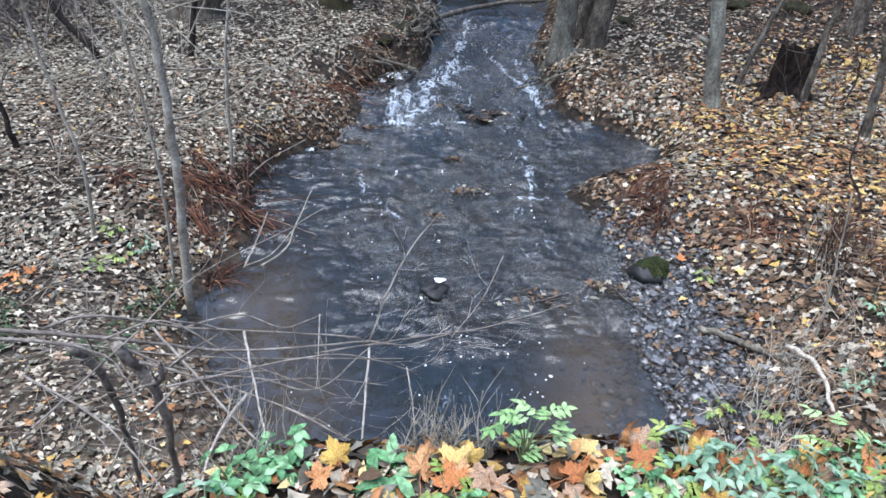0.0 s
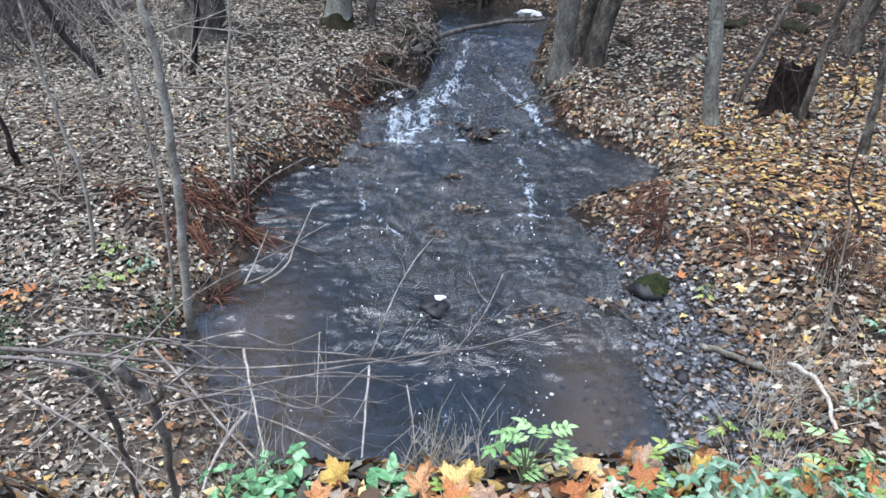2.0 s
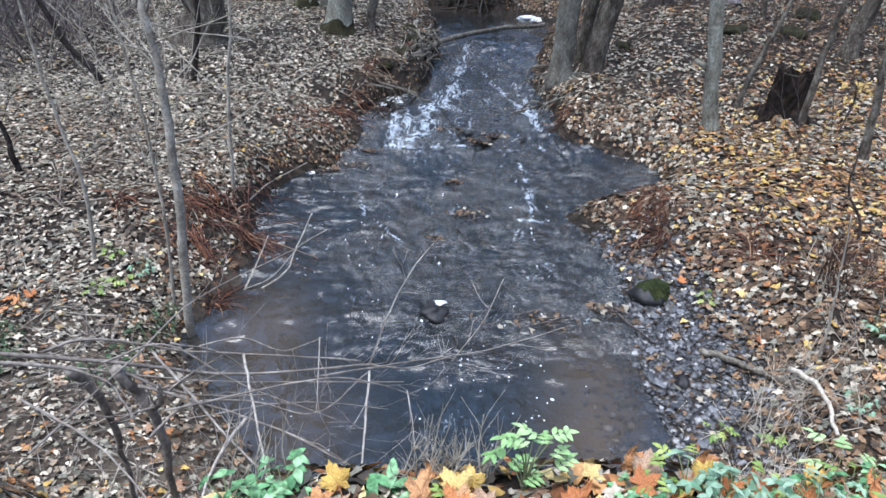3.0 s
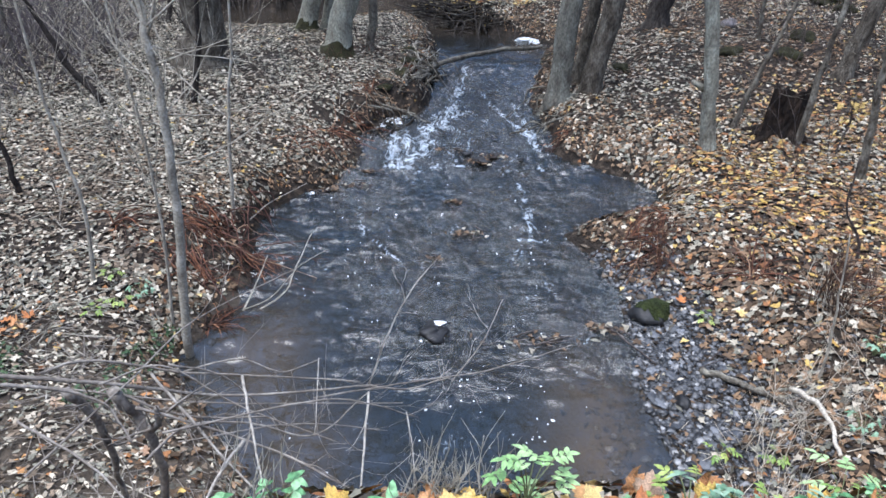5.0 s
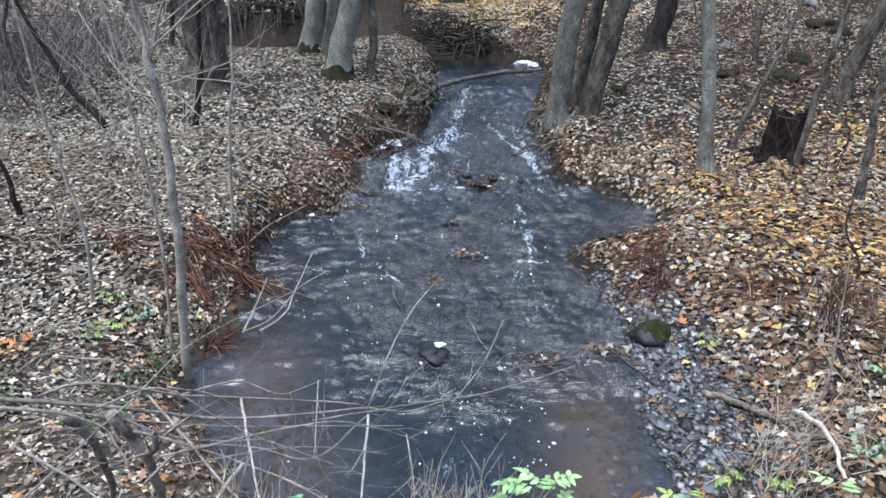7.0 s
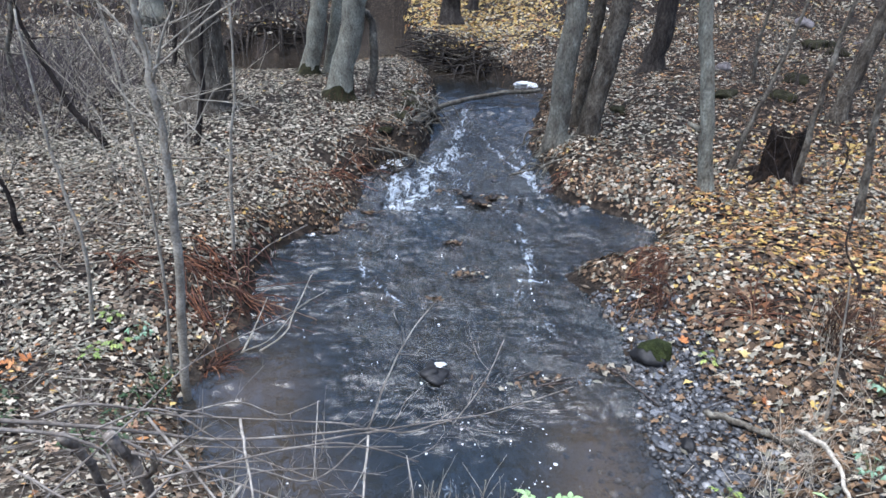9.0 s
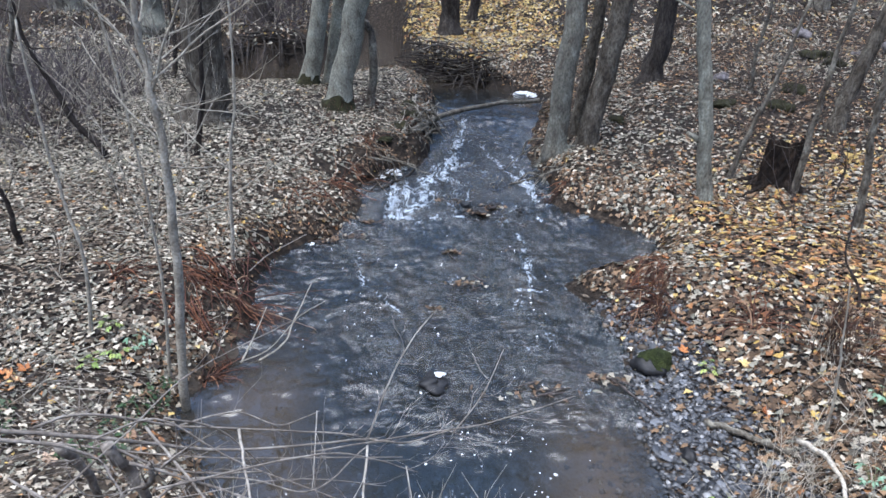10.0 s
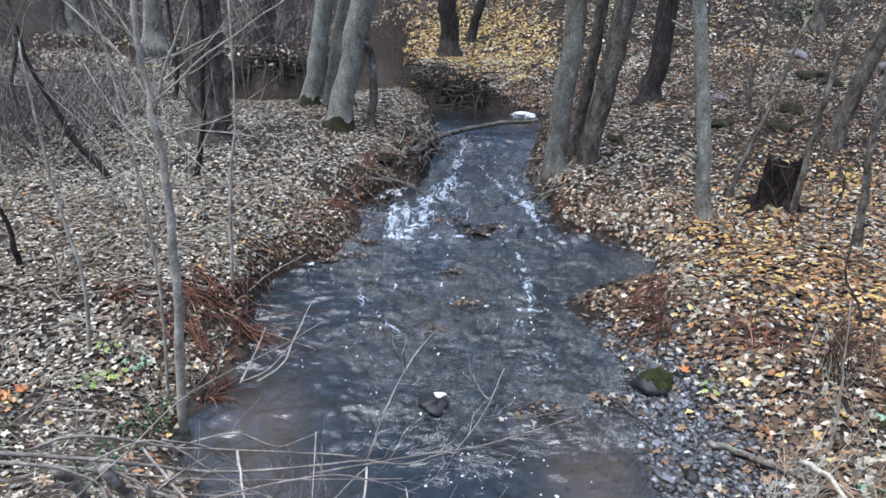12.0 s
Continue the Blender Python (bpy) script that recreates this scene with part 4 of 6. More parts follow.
SHRUB = mat("grey_brown_shrub_bark", [(0.0, (0.12, 0.10, 0.085)), (0.5, (0.24, 0.21, 0.18)), (1.0, (0.42, 0.385, 0.34))], 9, 0.8, 0.3, 60)
shrub("tangle of bare grey shrub stems arching over the stream", [
    ([(-1.42, 1.56, 2.05), (-1.10, 1.73, 1.88), (-0.77, 1.93, 1.67), (-0.28, 2.11, 1.59)], 0.0080),
    ([(-0.28, 2.11, 1.59), (-0.21, 2.30, 1.73), (-0.13, 2.44, 1.84), (-0.02, 2.56, 1.94)], 0.0042),
    ([(-0.28, 2.11, 1.59), (-0.13, 2.15, 1.54), (0.06, 2.23, 1.55)], 0.0042),
    ([(-0.49, 2.02, 1.59), (-0.13, 2.13, 1.59), (0.23, 2.25, 1.58), (0.58, 2.36, 1.64)], 0.0033),
    ([(0.06, 2.22, 1.53), (0.19, 2.36, 1.64), (0.28, 2.51, 1.77)], 0.0028),
    ([(-1.35, 1.48, 2.08), (-1.16, 1.56, 2.00), (-1.04, 1.58, 1.92), (-0.94, 1.50, 1.85)], 0.0062),
    ([(-1.31, 1.70, 1.94), (-1.19, 1.79, 1.93), (-0.93, 1.90, 1.80), (-0.57, 2.02, 1.69), (-0.31, 2.08, 1.63)], 0.0056),
    ([(-0.93, 1.90, 1.80), (-0.76, 2.02, 1.77), (-0.61, 2.04, 1.70), (-0.47, 2.12, 1.71)], 0.0037),
    ([(-1.08, 1.68, 1.90), (-0.88, 1.73, 1.75), (-0.62, 1.83, 1.66)], 0.0056),
    ([(-0.87, 1.44, 1.84), (-0.81, 1.61, 1.82), (-0.64, 1.73, 1.72), (-0.45, 1.82, 1.59), (-0.27, 2.02, 1.63)], 0.0052),
    ([(-0.96, 1.60, 1.90), (-0.68, 1.66, 1.73), (-0.41, 1.60, 1.66), (-0.24, 1.49, 1.66)], 0.0052),
    ([(-1.24, 1.46, 1.96), (-1.07, 1.39, 1.93), (-0.91, 1.31, 1.88), (-0.67, 1.10, 1.87)], 0.0046),
    ([(-0.99, 1.79, 1.88), (-0.81, 1.63, 1.84), (-0.62, 1.46, 1.80), (-0.43, 1.29, 1.80)], 0.0056),
    ([(-1.15, 1.31, 1.90), (-1.04, 1.71, 1.90), (-0.95, 2.14, 1.87), (-0.69, 2.67, 1.79)], 0.0042),
    ([(-1.11, 1.68, 1.92), (-0.95, 1.82, 1.89), (-0.72, 1.84, 1.70), (-0.36, 1.81, 1.57)], 0.0042),
], 71, SHRUB)
shrub("upright dead stalks and a bleached broken stick", [
    ([(-0.69, 1.83, 1.85), (-0.60, 1.61, 1.79), (-0.49, 1.34, 1.79)], 0.0057),
    ([(-0.27, 2.02, 1.63), (-0.25, 1.71, 1.65), (-0.22, 1.30, 1.76)], 0.0053),
    ([(-0.48, 2.12, 1.71), (-0.45, 1.90, 1.68), (-0.43, 1.75, 1.66)], 0.0022),
    ([(-0.11, 1.84, 1.70), (-0.08, 1.66, 1.73), (-0.06, 1.47, 1.77)], 0.0025),
    ([(-0.61, 1.55, 1.82), (-0.64, 1.35, 1.85), (-0.63, 1.12, 1.86)], 0.0068),
], 72, mat("bleached_stick", [(0.0, (0.26, 0.23, 0.19)), (0.5, (0.40, 0.36, 0.31)), (1.0, (0.56, 0.52, 0.46))], 12, 0.8, 0.3, 60))
shrub("two dark broken shrub trunks on the slope", [
    ([(-1.07, 1.68, 1.90), (-1.01, 1.72, 1.68), (-1.01, 1.74, 1.37), (-1.06, 1.80, 0.93)], 0.021),
    ([(-1.19, 1.63, 1.93), (-1.18, 1.72, 1.71), (-1.22, 1.81, 1.36), (-1.29, 1.89, 0.88)], 0.018),
    ([(-1.01, 1.72, 1.68), (-0.93, 1.65, 1.78), (-0.90, 1.62, 1.89)], 0.015),
], 73, SHRUB)


rng = np.random.default_rng(79)
more = []
for k in range(5):
    a = np.array([rng.uniform(-1.45, -0.8), rng.uniform(1.5, 1.85), rng.uniform(1.75, 2.0)])
    e = np.array([rng.uniform(-0.75, -0.05), rng.uniform(1.6, 2.15), rng.uniform(1.48, 1.72)])
    m = (a + e) / 2 + (rng.normal(0, 0.05), rng.normal(0, 0.08), rng.uniform(-0.05, 0.12))
    more.append(([tuple(a), tuple(m), tuple(e)], rng.uniform(0.002, 0.0045)))
shrub("thin bare grey shrub shoots tangled over the water", more, 80, SHRUB, 1)


STRAW = mat("bleached_straw", [(0.0, (0.36, 0.31, 0.24)), (0.5, (0.55, 0.49, 0.40)), (1.0, (0.72, 0.66, 0.56))], 12, 0.8, 0.3, 60)
FERN = mat("dead_bracken", [(0.0, (0.03, 0.018, 0.013)), (0.4, (0.08, 0.038, 0.025)), (0.7, (0.17, 0.068, 0.038)), (0.9, (0.26, 0.12, 0.064)), (1.0, (0.36, 0.25, 0.165))], 8, 0.75, 0.2, 50, by="object")


def thin_stalks(label, area, count, height, seed, material, spread=0.25, thick=0.0022):
    """A tuft of fine upright dead stalks; each bundle is one part."""
    rng = np.random.default_rng(seed)
    cx, cy = (area[0] + area[1]) / 2, (area[2] + area[3]) / 2
    t = rooted("dead_stalks", cx, cy, label, "dead stalks")
    off = np.array(t.location)
    for _ in range(count):
        x, y = rng.uniform(area[0], area[1]), rng.uniform(area[2], area[3])
        b = np.array([x, y, gz(x, y) - 0.02])
        way = np.array([rng.normal(0, spread), rng.normal(0.1, spread), 1.0])
        part("stalk", sprays(b - off, way, height * rng.uniform(0.6, 1.2), thick, rng, 1, 4), material, t)
    return t


thin_stalks("pale dead stalks on the edge of the verge", (-0.10, 0.17, 1.22, 1.32), 34, 0.19, 74, TWIG, 0.3, 0.0030)
thin_stalks("thin dead stalks beside the shrub", (-0.60, -0.36, 1.15, 1.32), 12, 0.22, 75, TWIG, 0.15, 0.0030)
thin_stalks("pale dry grass and stalks on the bank", (2.0, 2.7, 3.0, 3.5), 40, 0.36, 76, STRAW, 0.6, 0.0032)
thin_stalks("bleached dry grass at the lip of the verge", (0.96, 1.14, 1.37, 1.45), 60, 0.17, 89, STRAW, 0.4, 0.0022)
thin_stalks("rust-brown dead stalks at the water's edge", (1.95, 2.2, 5.5, 5.95), 16, 0.42, 86, FERN, 0.15, 0.004)
thin_stalks("clump of dark brown dead dock stalks", (2.95, 3.2, 4.3, 4.55), 22, 0.5, 87, mat("dock_stalk", [(0.0, (0.028, 0.017, 0.012)), (0.5, (0.065, 0.040, 0.028)), (1.0, (0.15, 0.095, 0.065))], 9, 0.8, 0.3, 60), 0.16, 0.0055)
thin_stalks("pale thin dead stalks over the gravel", (2.3, 3.1, 3.3, 3.9), 26, 0.45, 88, STRAW, 0.8, 0.003)
thin_stalks("brown dead stalks on the leafy bank", (2.7, 3.6, 4.0, 4.9), 16, 0.46, 77, TWIG, 0.5, 0.0035)
thin_stalks("brown dead stalks at the foot of the slope", (3.2, 4.4, 3.7, 4.6), 18, 0.55, 78, TWIG_DARK, 0.5, 0.0035)


# ---------- bracken ----------


def bracken(x, y, size, seed, fronds=26, aim=(0, 0)):
    """A collapsed fern: long arching ribs fanning from one crown, with a few hanging pinnae."""
    rng = np.random.default_rng(seed)
    sweep = (0.0, math.pi, 0.5, 2.6)[seed % 4]
    t = rooted("bracken", x, y, "collapsed rust-brown dead bracken on the bank", "fern", "dead bracken clumps")
    for _ in range(fronds):
        a = rng.normal(sweep, 0.9)
        ln = size * rng.uniform(0.6, 1.7)
        w = np.array([math.cos(a) + aim[0], math.sin(a) + aim[1]])
        w /= max(0.6, np.linalg.norm(w))
        turn = rng.normal(0, 0.6)
        o = rng.normal(0, size * 0.16, 2)
        pts = []
        h = rng.uniform(0.02, 0.26) * ln
        for s in np.linspace(0, 1, 9):
            q = o + ln * (w * s + np.array([-w[1], w[0]]) * turn * s * s)
            g = max(gz(x + q[0], y + q[1]), float(level(np.array(y + q[1])))) - t.location.z
            pts.append((q[0], q[1], max(g, -0.25) + 0.012 + h * math.sin(math.pi * min(1, s * 1.02)) * (1 - 0.45 * s)))
        thick = rng.uniform(0.004, 0.009)
        pieces = [tube(pts, np.linspace(thick, thick * 0.35, 9), 4, cap=False)]
        for k in range(3, 9):
            for sgn in (-1, 1):
                if rng.uniform() < 0.78:
                    continue
                b = np.array(pts[k])
                d = np.array(pts[k]) - np.array(pts[k - 1])
                side = np.cross(d, (0, 0, 1))
                side = sgn * side / (np.linalg.norm(side) + 1e-6)
                tip = b + side * size * 0.20 * (1.1 - k / 10) + (0, 0, -size * 0.12 * rng.uniform(0.3, 1.5)) + d * 0.6
                bend = (b + tip) / 2 + (0, 0, 0.012)
                pieces.append(tube([b, bend, tip], (0.0035, 0.005, 0.0015), 3, cap=False))
        tagged(part("frond", pieces, FERN, t), kind="stuff")
    return t


for i, (x, y, s, a) in enumerate(((-2.03, 5.72, 0.5, (0.5, -0.2)), (-2.22, 5.99, 0.42, (0.4, 0)), (-3.04, 5.53, 0.32, (0, 0)), (-2.14, 5.04, 0.42, (0.3, 0)),
                                  (-2.53, 5.72, 0.36, (0, 0)), (-1.73, 8.63, 0.4, (0.6, 0)), (-1.38, 9.43, 0.4, (0.6, 0)), (-1.2, 10.1, 0.36, (0.6, -0.2)), (-1.6, 8.9, 0.4, (0.5, -0.2)), (-1.9, 8.1, 0.36, (0.5, -0.2)), (-0.8, 11.2, 0.3, (0.5, 0)), (1.75, 9.1, 0.3, (-0.4, 0)), (1.93, 6.08, 0.5, (-0.4, 0)),
                                  (2.17, 5.75, 0.42, (0.2, -0.4)), (2.78, 5.11, 0.46, (-0.5, -0.2)),
                                  (3.75, 4.3, 0.5, (0, 0)), (3.42, 5.04, 0.4, (0, 0)), (2.28, 6.29, 0.35, (0, 0)), (-1.96, 4.62, 0.3, (0.3, 0)))):
    bracken(x, y, s * 0.8, 80 + i, 16 if y > 8 else 30, a)


# ---------- stones ----------
STONE = mat("wet_grey_stone", [(0.0, (0.03, 0.033, 0.038)), (0.6, (0.085, 0.09, 0.10)), (1.0, (0.26, 0.27, 0.29))], 5, 0.42, 0.3, 30, by="object", spec=0.5)
GRAVEL = mat("wet_gravel", [(0.0, (0.022, 0.023, 0.025)), (0.5, (0.066, 0.068, 0.072)), (0.88, (0.17, 0.17, 0.175)), (1.0, (0.38, 0.375, 0.37))], 5, 0.4, 0.3, 30, by="island", spec=0.5)
STONE_DARK = mat("black_wet_stone", [(0.0, (0.008, 0.008, 0.009)), (1.0, (0.03, 0.03, 0.032))], 5, 0.6, 0.6, 25, spec=0.5)
STONE_PINK = mat("pinkish_stone", [(0.0, (0.10, 0.09, 0.088)), (1.0, (0.30, 0.27, 0.265))], 5, 0.85, 0.8, 25)
FOAM = mat("white_foam", [(0.0, (0.62, 0.65, 0.68)), (1.0, (0.9, 0.92, 0.94))], 14, 0.6, 0.6, 60, distance=0.02)


def pebble(seed, subdiv=1, flat=0.6, rough=0.22):
    bm = bmesh.new()
    bmesh.ops.create_icosphere(bm, subdivisions=subdiv, radius=1.0)
    rng = np.random.default_rng(seed)
    o = rng.uniform(0, 99, 3)
    sx = rng.uniform(0.75, 1.3)
    for v in bm.verts:
        k = 1 + rough * noise.noise(v.co * 1.1 + Vector(o)) * 2 + 0.4 * rough * noise.noise(v.co * 3 + Vector(o))
        v.co = Vector((v.co.x * k * sx, v.co.y * k / sx, v.co.z * k * flat))
    v = [tuple(q.co) for q in bm.verts]
    f = [tuple(q.index for q in p.verts) for p in bm.faces]
    bm.free()
    return v, f


def stone(name, x, y, size, material, label, seed, z=None, flat=0.6, subdiv=3, category="stone", group="", sink=0.35, rz=0.0, rough=0.22):
    v, f = pebble(seed, subdiv, flat, rough)
    ob = mesh_object(name, [(a * size, b * size, c * size) for a, b, c in v], f, material)
    base = gz(x, y) if z is None else z
    ob.location = (x, y, base + size * flat * (1 - 2 * sink) * 0.6)
    ob.rotation_euler = (0, 0, rz)
    return tagged(ob, label, category, group)


boulder = stone("boulder", 1.88, 4.91, 0.155, STONE_DARK, "dark wet boulder with a green moss cap", 3, flat=0.7, sink=0.3, rough=0.34)
v, f = pebble(3, 3, 0.7, 0.34)
cap = mesh_object("moss_cap", [(a * 0.163, b * 0.163, c * 0.165) for a, b, c in v], [q for q in f if np.mean([v[i][2] for i in q]) > 0.22 + 0.12 * math.sin(9 * v[q[0]][0]) - 0.35 * v[q[0]][0]], mat("bright_moss", [(0.0, (0.012, 0.017, 0.006)), (0.5, (0.032, 0.042, 0.012)), (1.0, (0.085, 0.10, 0.03))], 9, 0.95, 1.0, 60, distance=0.03), boulder)
cap["label"] = "green moss"
stone("stone", 1.82, 3.79, 0.065, STONE_DARK, "small black wet stone on the gravel", 4, flat=0.8, sink=0.2)
stone("stone", -0.05, 4.66, 0.115, STONE_DARK, "dark wet stone breaking the surface", 7, z=0.022, flat=0.36, sink=0.3, rough=0.4)
stone("foam_patch", -0.01, 4.74, 0.042, FOAM, "small white foam cap on a wet stone", 8, z=0.05, flat=0.09, rough=0.5, category="foam")
for i, (x, y, s, zz) in enumerate(((-0.87, 9.98, 0.16, 0.15), (-0.64, 10.19, 0.13, 0.16), (-0.99, 9.77, 0.10, 0.13), (1.91, 8.50, 0.06, 0.055), (-1.64, 7.47, 0.05, 0.0), (1.86, 15.75, 0.27, 0.25), (1.38, 6.50, 0.04, 0.0), (-0.75, 9.85, 0.07, 0.14), (-0.52, 10.3, 0.06, 0.15))):
    stone("foam_patch", x, y, s, FOAM, "lump of white foam caught at the bank", 200 + i, z=zz, flat=0.13, category="foam", group="foam lumps", sink=0.3, rough=0.5, rz=0.5 * i)
for i, (x, y, s) in enumerate(((8.9, 13.9, 0.2), (9.3, 13.3, 0.17), (9.2, 14.5, 0.15), (8.6, 14.6, 0.13), (9.8, 14.2, 0.16), (8.4, 16.8, 0.2), (5.30, 13.3, 0.14))):
    stone("rock", x, y, s, STONE_PINK, "weathered pinkish-grey rock on the slope", 220 + i, flat=0.7, category="rock", group="rocks on the slope", sink=0.3, rough=0.4)

rng = np.random.default_rng(5)
protos = []
for k in range(6):
    me = bpy.data.meshes.new("stone")
    v, f = pebble(300 + k, 2, 0.5, 0.42)
    me.from_pydata(v, [], f)
    me.materials.append(STONE)
    protos.append(me)
for _ in range(90):
    x, y = rng.normal(1.84, 0.24), rng.uniform(3.0, 6.0)
    s = rng.uniform(0.018, 0.05)
    ob = new("stone", protos[rng.integers(0, 6)])
    ob.matrix_basis = pose(x, y, max(gz(x, y), -0.05) + s * 0.15, rng.uniform(-20, 20), rng.uniform(-20, 20), rng.uniform(0, 360)) @ Matrix.Diagonal((s, s, s, 1))
    tagged(ob, "rounded wet grey stone on the gravel bar", "stone", "stones of the gravel bar")


def gravel(name, count, spot, size, seed, label, material=GRAVEL):
    rng = np.random.default_rng(seed)
    kinds = [pebble(400 + k, 1, 0.5, 0.45) for k in range(5)]
    V, F, base = [], [], 0
    for _ in range(count):
        x, y = rng.normal(spot[0], spot[1]), rng.uniform(spot[2], spot[3])
        v, f = kinds[rng.integers(0, 5)]
        s = rng.uniform(*size)
        a = rng.uniform(0, 6.28)
        v = np.array(v) * s * rng.uniform(0.7, 1.3, 3)
        z = gz(x, y)
        V.append(np.stack([x + v[:, 0] * math.cos(a) - v[:, 1] * math.sin(a), y + v[:, 0] * math.sin(a) + v[:, 1] * math.cos(a), z + s * 0.15 + v[:, 2]], -1))
        F += [tuple(i + base for i in q) for q in f]
        base += len(v)
    ob = mesh_object(name, np.concatenate(V).tolist(), F, material)
    return tagged(ob, label, "gravel", kind="stuff")


gravel("gravel", 4600, (1.84, 0.30, 2.85, 6.1), (0.008, 0.034), 6, "wet blue-grey gravel bar at the stream's edge")
gravel("gravel", 1200, (2.35, 0.3, 3.1, 4.9), (0.008, 0.026), 7, "scattered grey gravel among leaves")
gravel("streambed_stones", 700, (0.1, 0.8, 4.4, 9.5), (0.02, 0.06), 8, "brown stones on the stream bed", mat("bed_stone", [(0.0, (0.05, 0.04, 0.03)), (1.0, (0.24, 0.19, 0.14))], 5, 0.6, 0.3, 30, by="island"))

# ---------- drift and dead wood ----------
def log(label, pts, radius, material, seed, category="log", end=0.6, name="log", twigs=0):
    rng = np.random.default_rng(seed)
    line = bowed(pts, 7 * len(pts), radius * 0.25, seed)
    o = line[0].copy()
    t = new(name)
    t.location = o
    tagged(t, label, category)
    part("trunk" if name == "log" else "stem", [tube(line - o, np.linspace(radius, radius * end, len(line)), 9, 0.08, seed)], material, t)
    fine = []
    for _ in range(twigs):
        k = rng.integers(2, len(line) - 1)
        sprays(line[k] - o, (line[k] - line[k - 1]) * 6 + rng.normal(0, 0.4, 3), rng.uniform(0.2, 0.5), radius * 0.3, rng, 1, 4, fine)
    if fine:
        tagged(part("fine_twig", fine, material, t), kind="stuff")
    return t


log("fallen bare branch lying across the stream", [(-0.83, 10.30, 0.36), (-0.53, 11.12, 0.52), (-0.17, 12.28, 0.50), (0.63, 13.54, 0.42), (1.92, 14.22, 0.46)], 0.062, BARK, 501, "fallen branch", 0.6, "fallen_branch", 3)
log("weathered driftwood log on the gravel bank", [(2.06, 4.14, 0.12), (2.25, 3.91, 0.19), (2.49, 3.55, 0.30)], 0.032, BARK, 502)
log("pale bleached branch lying on the bank", [(2.48, 3.66, 0.36), (2.54, 3.45, 0.43), (2.52, 3.22, 0.44), (2.46, 2.98, 0.42)], 0.020, STRAW, 503)
log("dark wet stick at the water's edge", [(1.32, 4.92, 0.00), (1.51, 4.74, 0.03), (1.74, 4.27, 0.06)], 0.012, TWIG_DARK, 504, "stick", 0.5, "stick")
log("thin stick leaning from the bank into water", [(-2.16, 6.25, 0.10), (-1.96, 6.81, 0.16), (-1.68, 7.47, 0.12)], 0.009, SHRUB, 505, "stick", 0.5, "stick")
for i, (pts, r) in enumerate((([(-1.77, 4.83, -0.06), (-1.43, 5.06, 0.08), (-1.35, 5.27, 0.23), (-1.23, 5.52, 0.47)], 0.009),
                              ([(-1.76, 4.89, -0.02), (-1.67, 5.07, 0.16), (-1.59, 5.26, 0.36)], 0.009),
                              ([(-1.35, 5.27, 0.23), (-1.24, 5.33, 0.29), (-1.10, 5.45, 0.33)], 0.006),
                              ([(-1.76, 4.90, 0.00), (-1.53, 5.02, 0.07), (-1.34, 5.27, 0.23)], 0.006))):
    log("bare pale twig rising from the water", pts, r, TWIG, 510 + i, "twig", 0.4, "twig")


def stump(x, y, radius, height, seed):
    """A rotten stump: a splayed, furrowed foot and a torn rim round a hollow."""
    t = rooted("stump", x, y, "dark rotten broken stump on the leafy slope", "stump")
    rng = np.random.default_rng(seed)
    rotten = mat("rotten_wood", [(0.0, (0.006, 0.005, 0.0045)), (0.55, (0.024, 0.017, 0.013)), (1.0, (0.085, 0.058, 0.042))], 9, 0.95, 1.0, 30, stretch=(1, 1, 0.4), distance=0.04)
    sides = 30
    jag = np.clip(rng.normal(0.88, 0.10, sides), 0.7, 1.05)
    jag = (jag + np.roll(jag, 1) + np.roll(jag, 2)) / 3
    jag[:9] *= 0.8
    furrow = rng.normal(0, 0.10, sides)
    V, F = [], []
    levels = ((-0.25, 1.3), (0.0, 1.22), (0.07, 1.12), (0.18, 1.04), (0.36, 1.0), (0.55, 1.0), (0.78, 1.02), (1.0, 0.95), (0.9, 0.7), (0.45, 0.5), (0.3, 0.2))
    for i, (h, r) in enumerate(levels):
        for k in range(sides):
            a = 2 * math.pi * k / sides
            rr = radius * r * (1 + furrow[k] + 0.14 * math.sin(4 * a + 0.6) * (1.6 - min(1, h + 0.4)) + rng.normal(0, 0.045))
            V.append((rr * math.cos(a), 0.8 * rr * math.sin(a), h * height * (jag[k] if i > 4 else 1) + rng.normal(0, 0.012)))
    for i in range(len(levels) - 1):
        for k in range(sides):
            a, b = i * sides + k, i * sides + (k + 1) % sides
            F.append((a, b, b + sides, a + sides))
    F.append(tuple(range((len(levels) - 1) * sides, len(levels) * sides)))
    mesh_object("rotten_trunk", V, F, rotten, t, smooth=False)
    for k in range(5):
        a = rng.uniform(0, 2 * math.pi)
        w = np.array([math.cos(a), math.sin(a)]) * radius
        line = [(w[0] * q, w[1] * q, gz(x + w[0] * q, y + w[1] * q) - t.location.z + 0.10 - 0.05 * q) for q in (0.8, 1.4, 2.0, 2.6)]
        part("root", [tube(smooth_curve(line, 8), np.linspace(0.06, 0.02, 8), 6, 0.12, seed + 20 + k)], rotten, t)
    return t


stump(4.36, 8.42, 0.24, 0.66, 9)


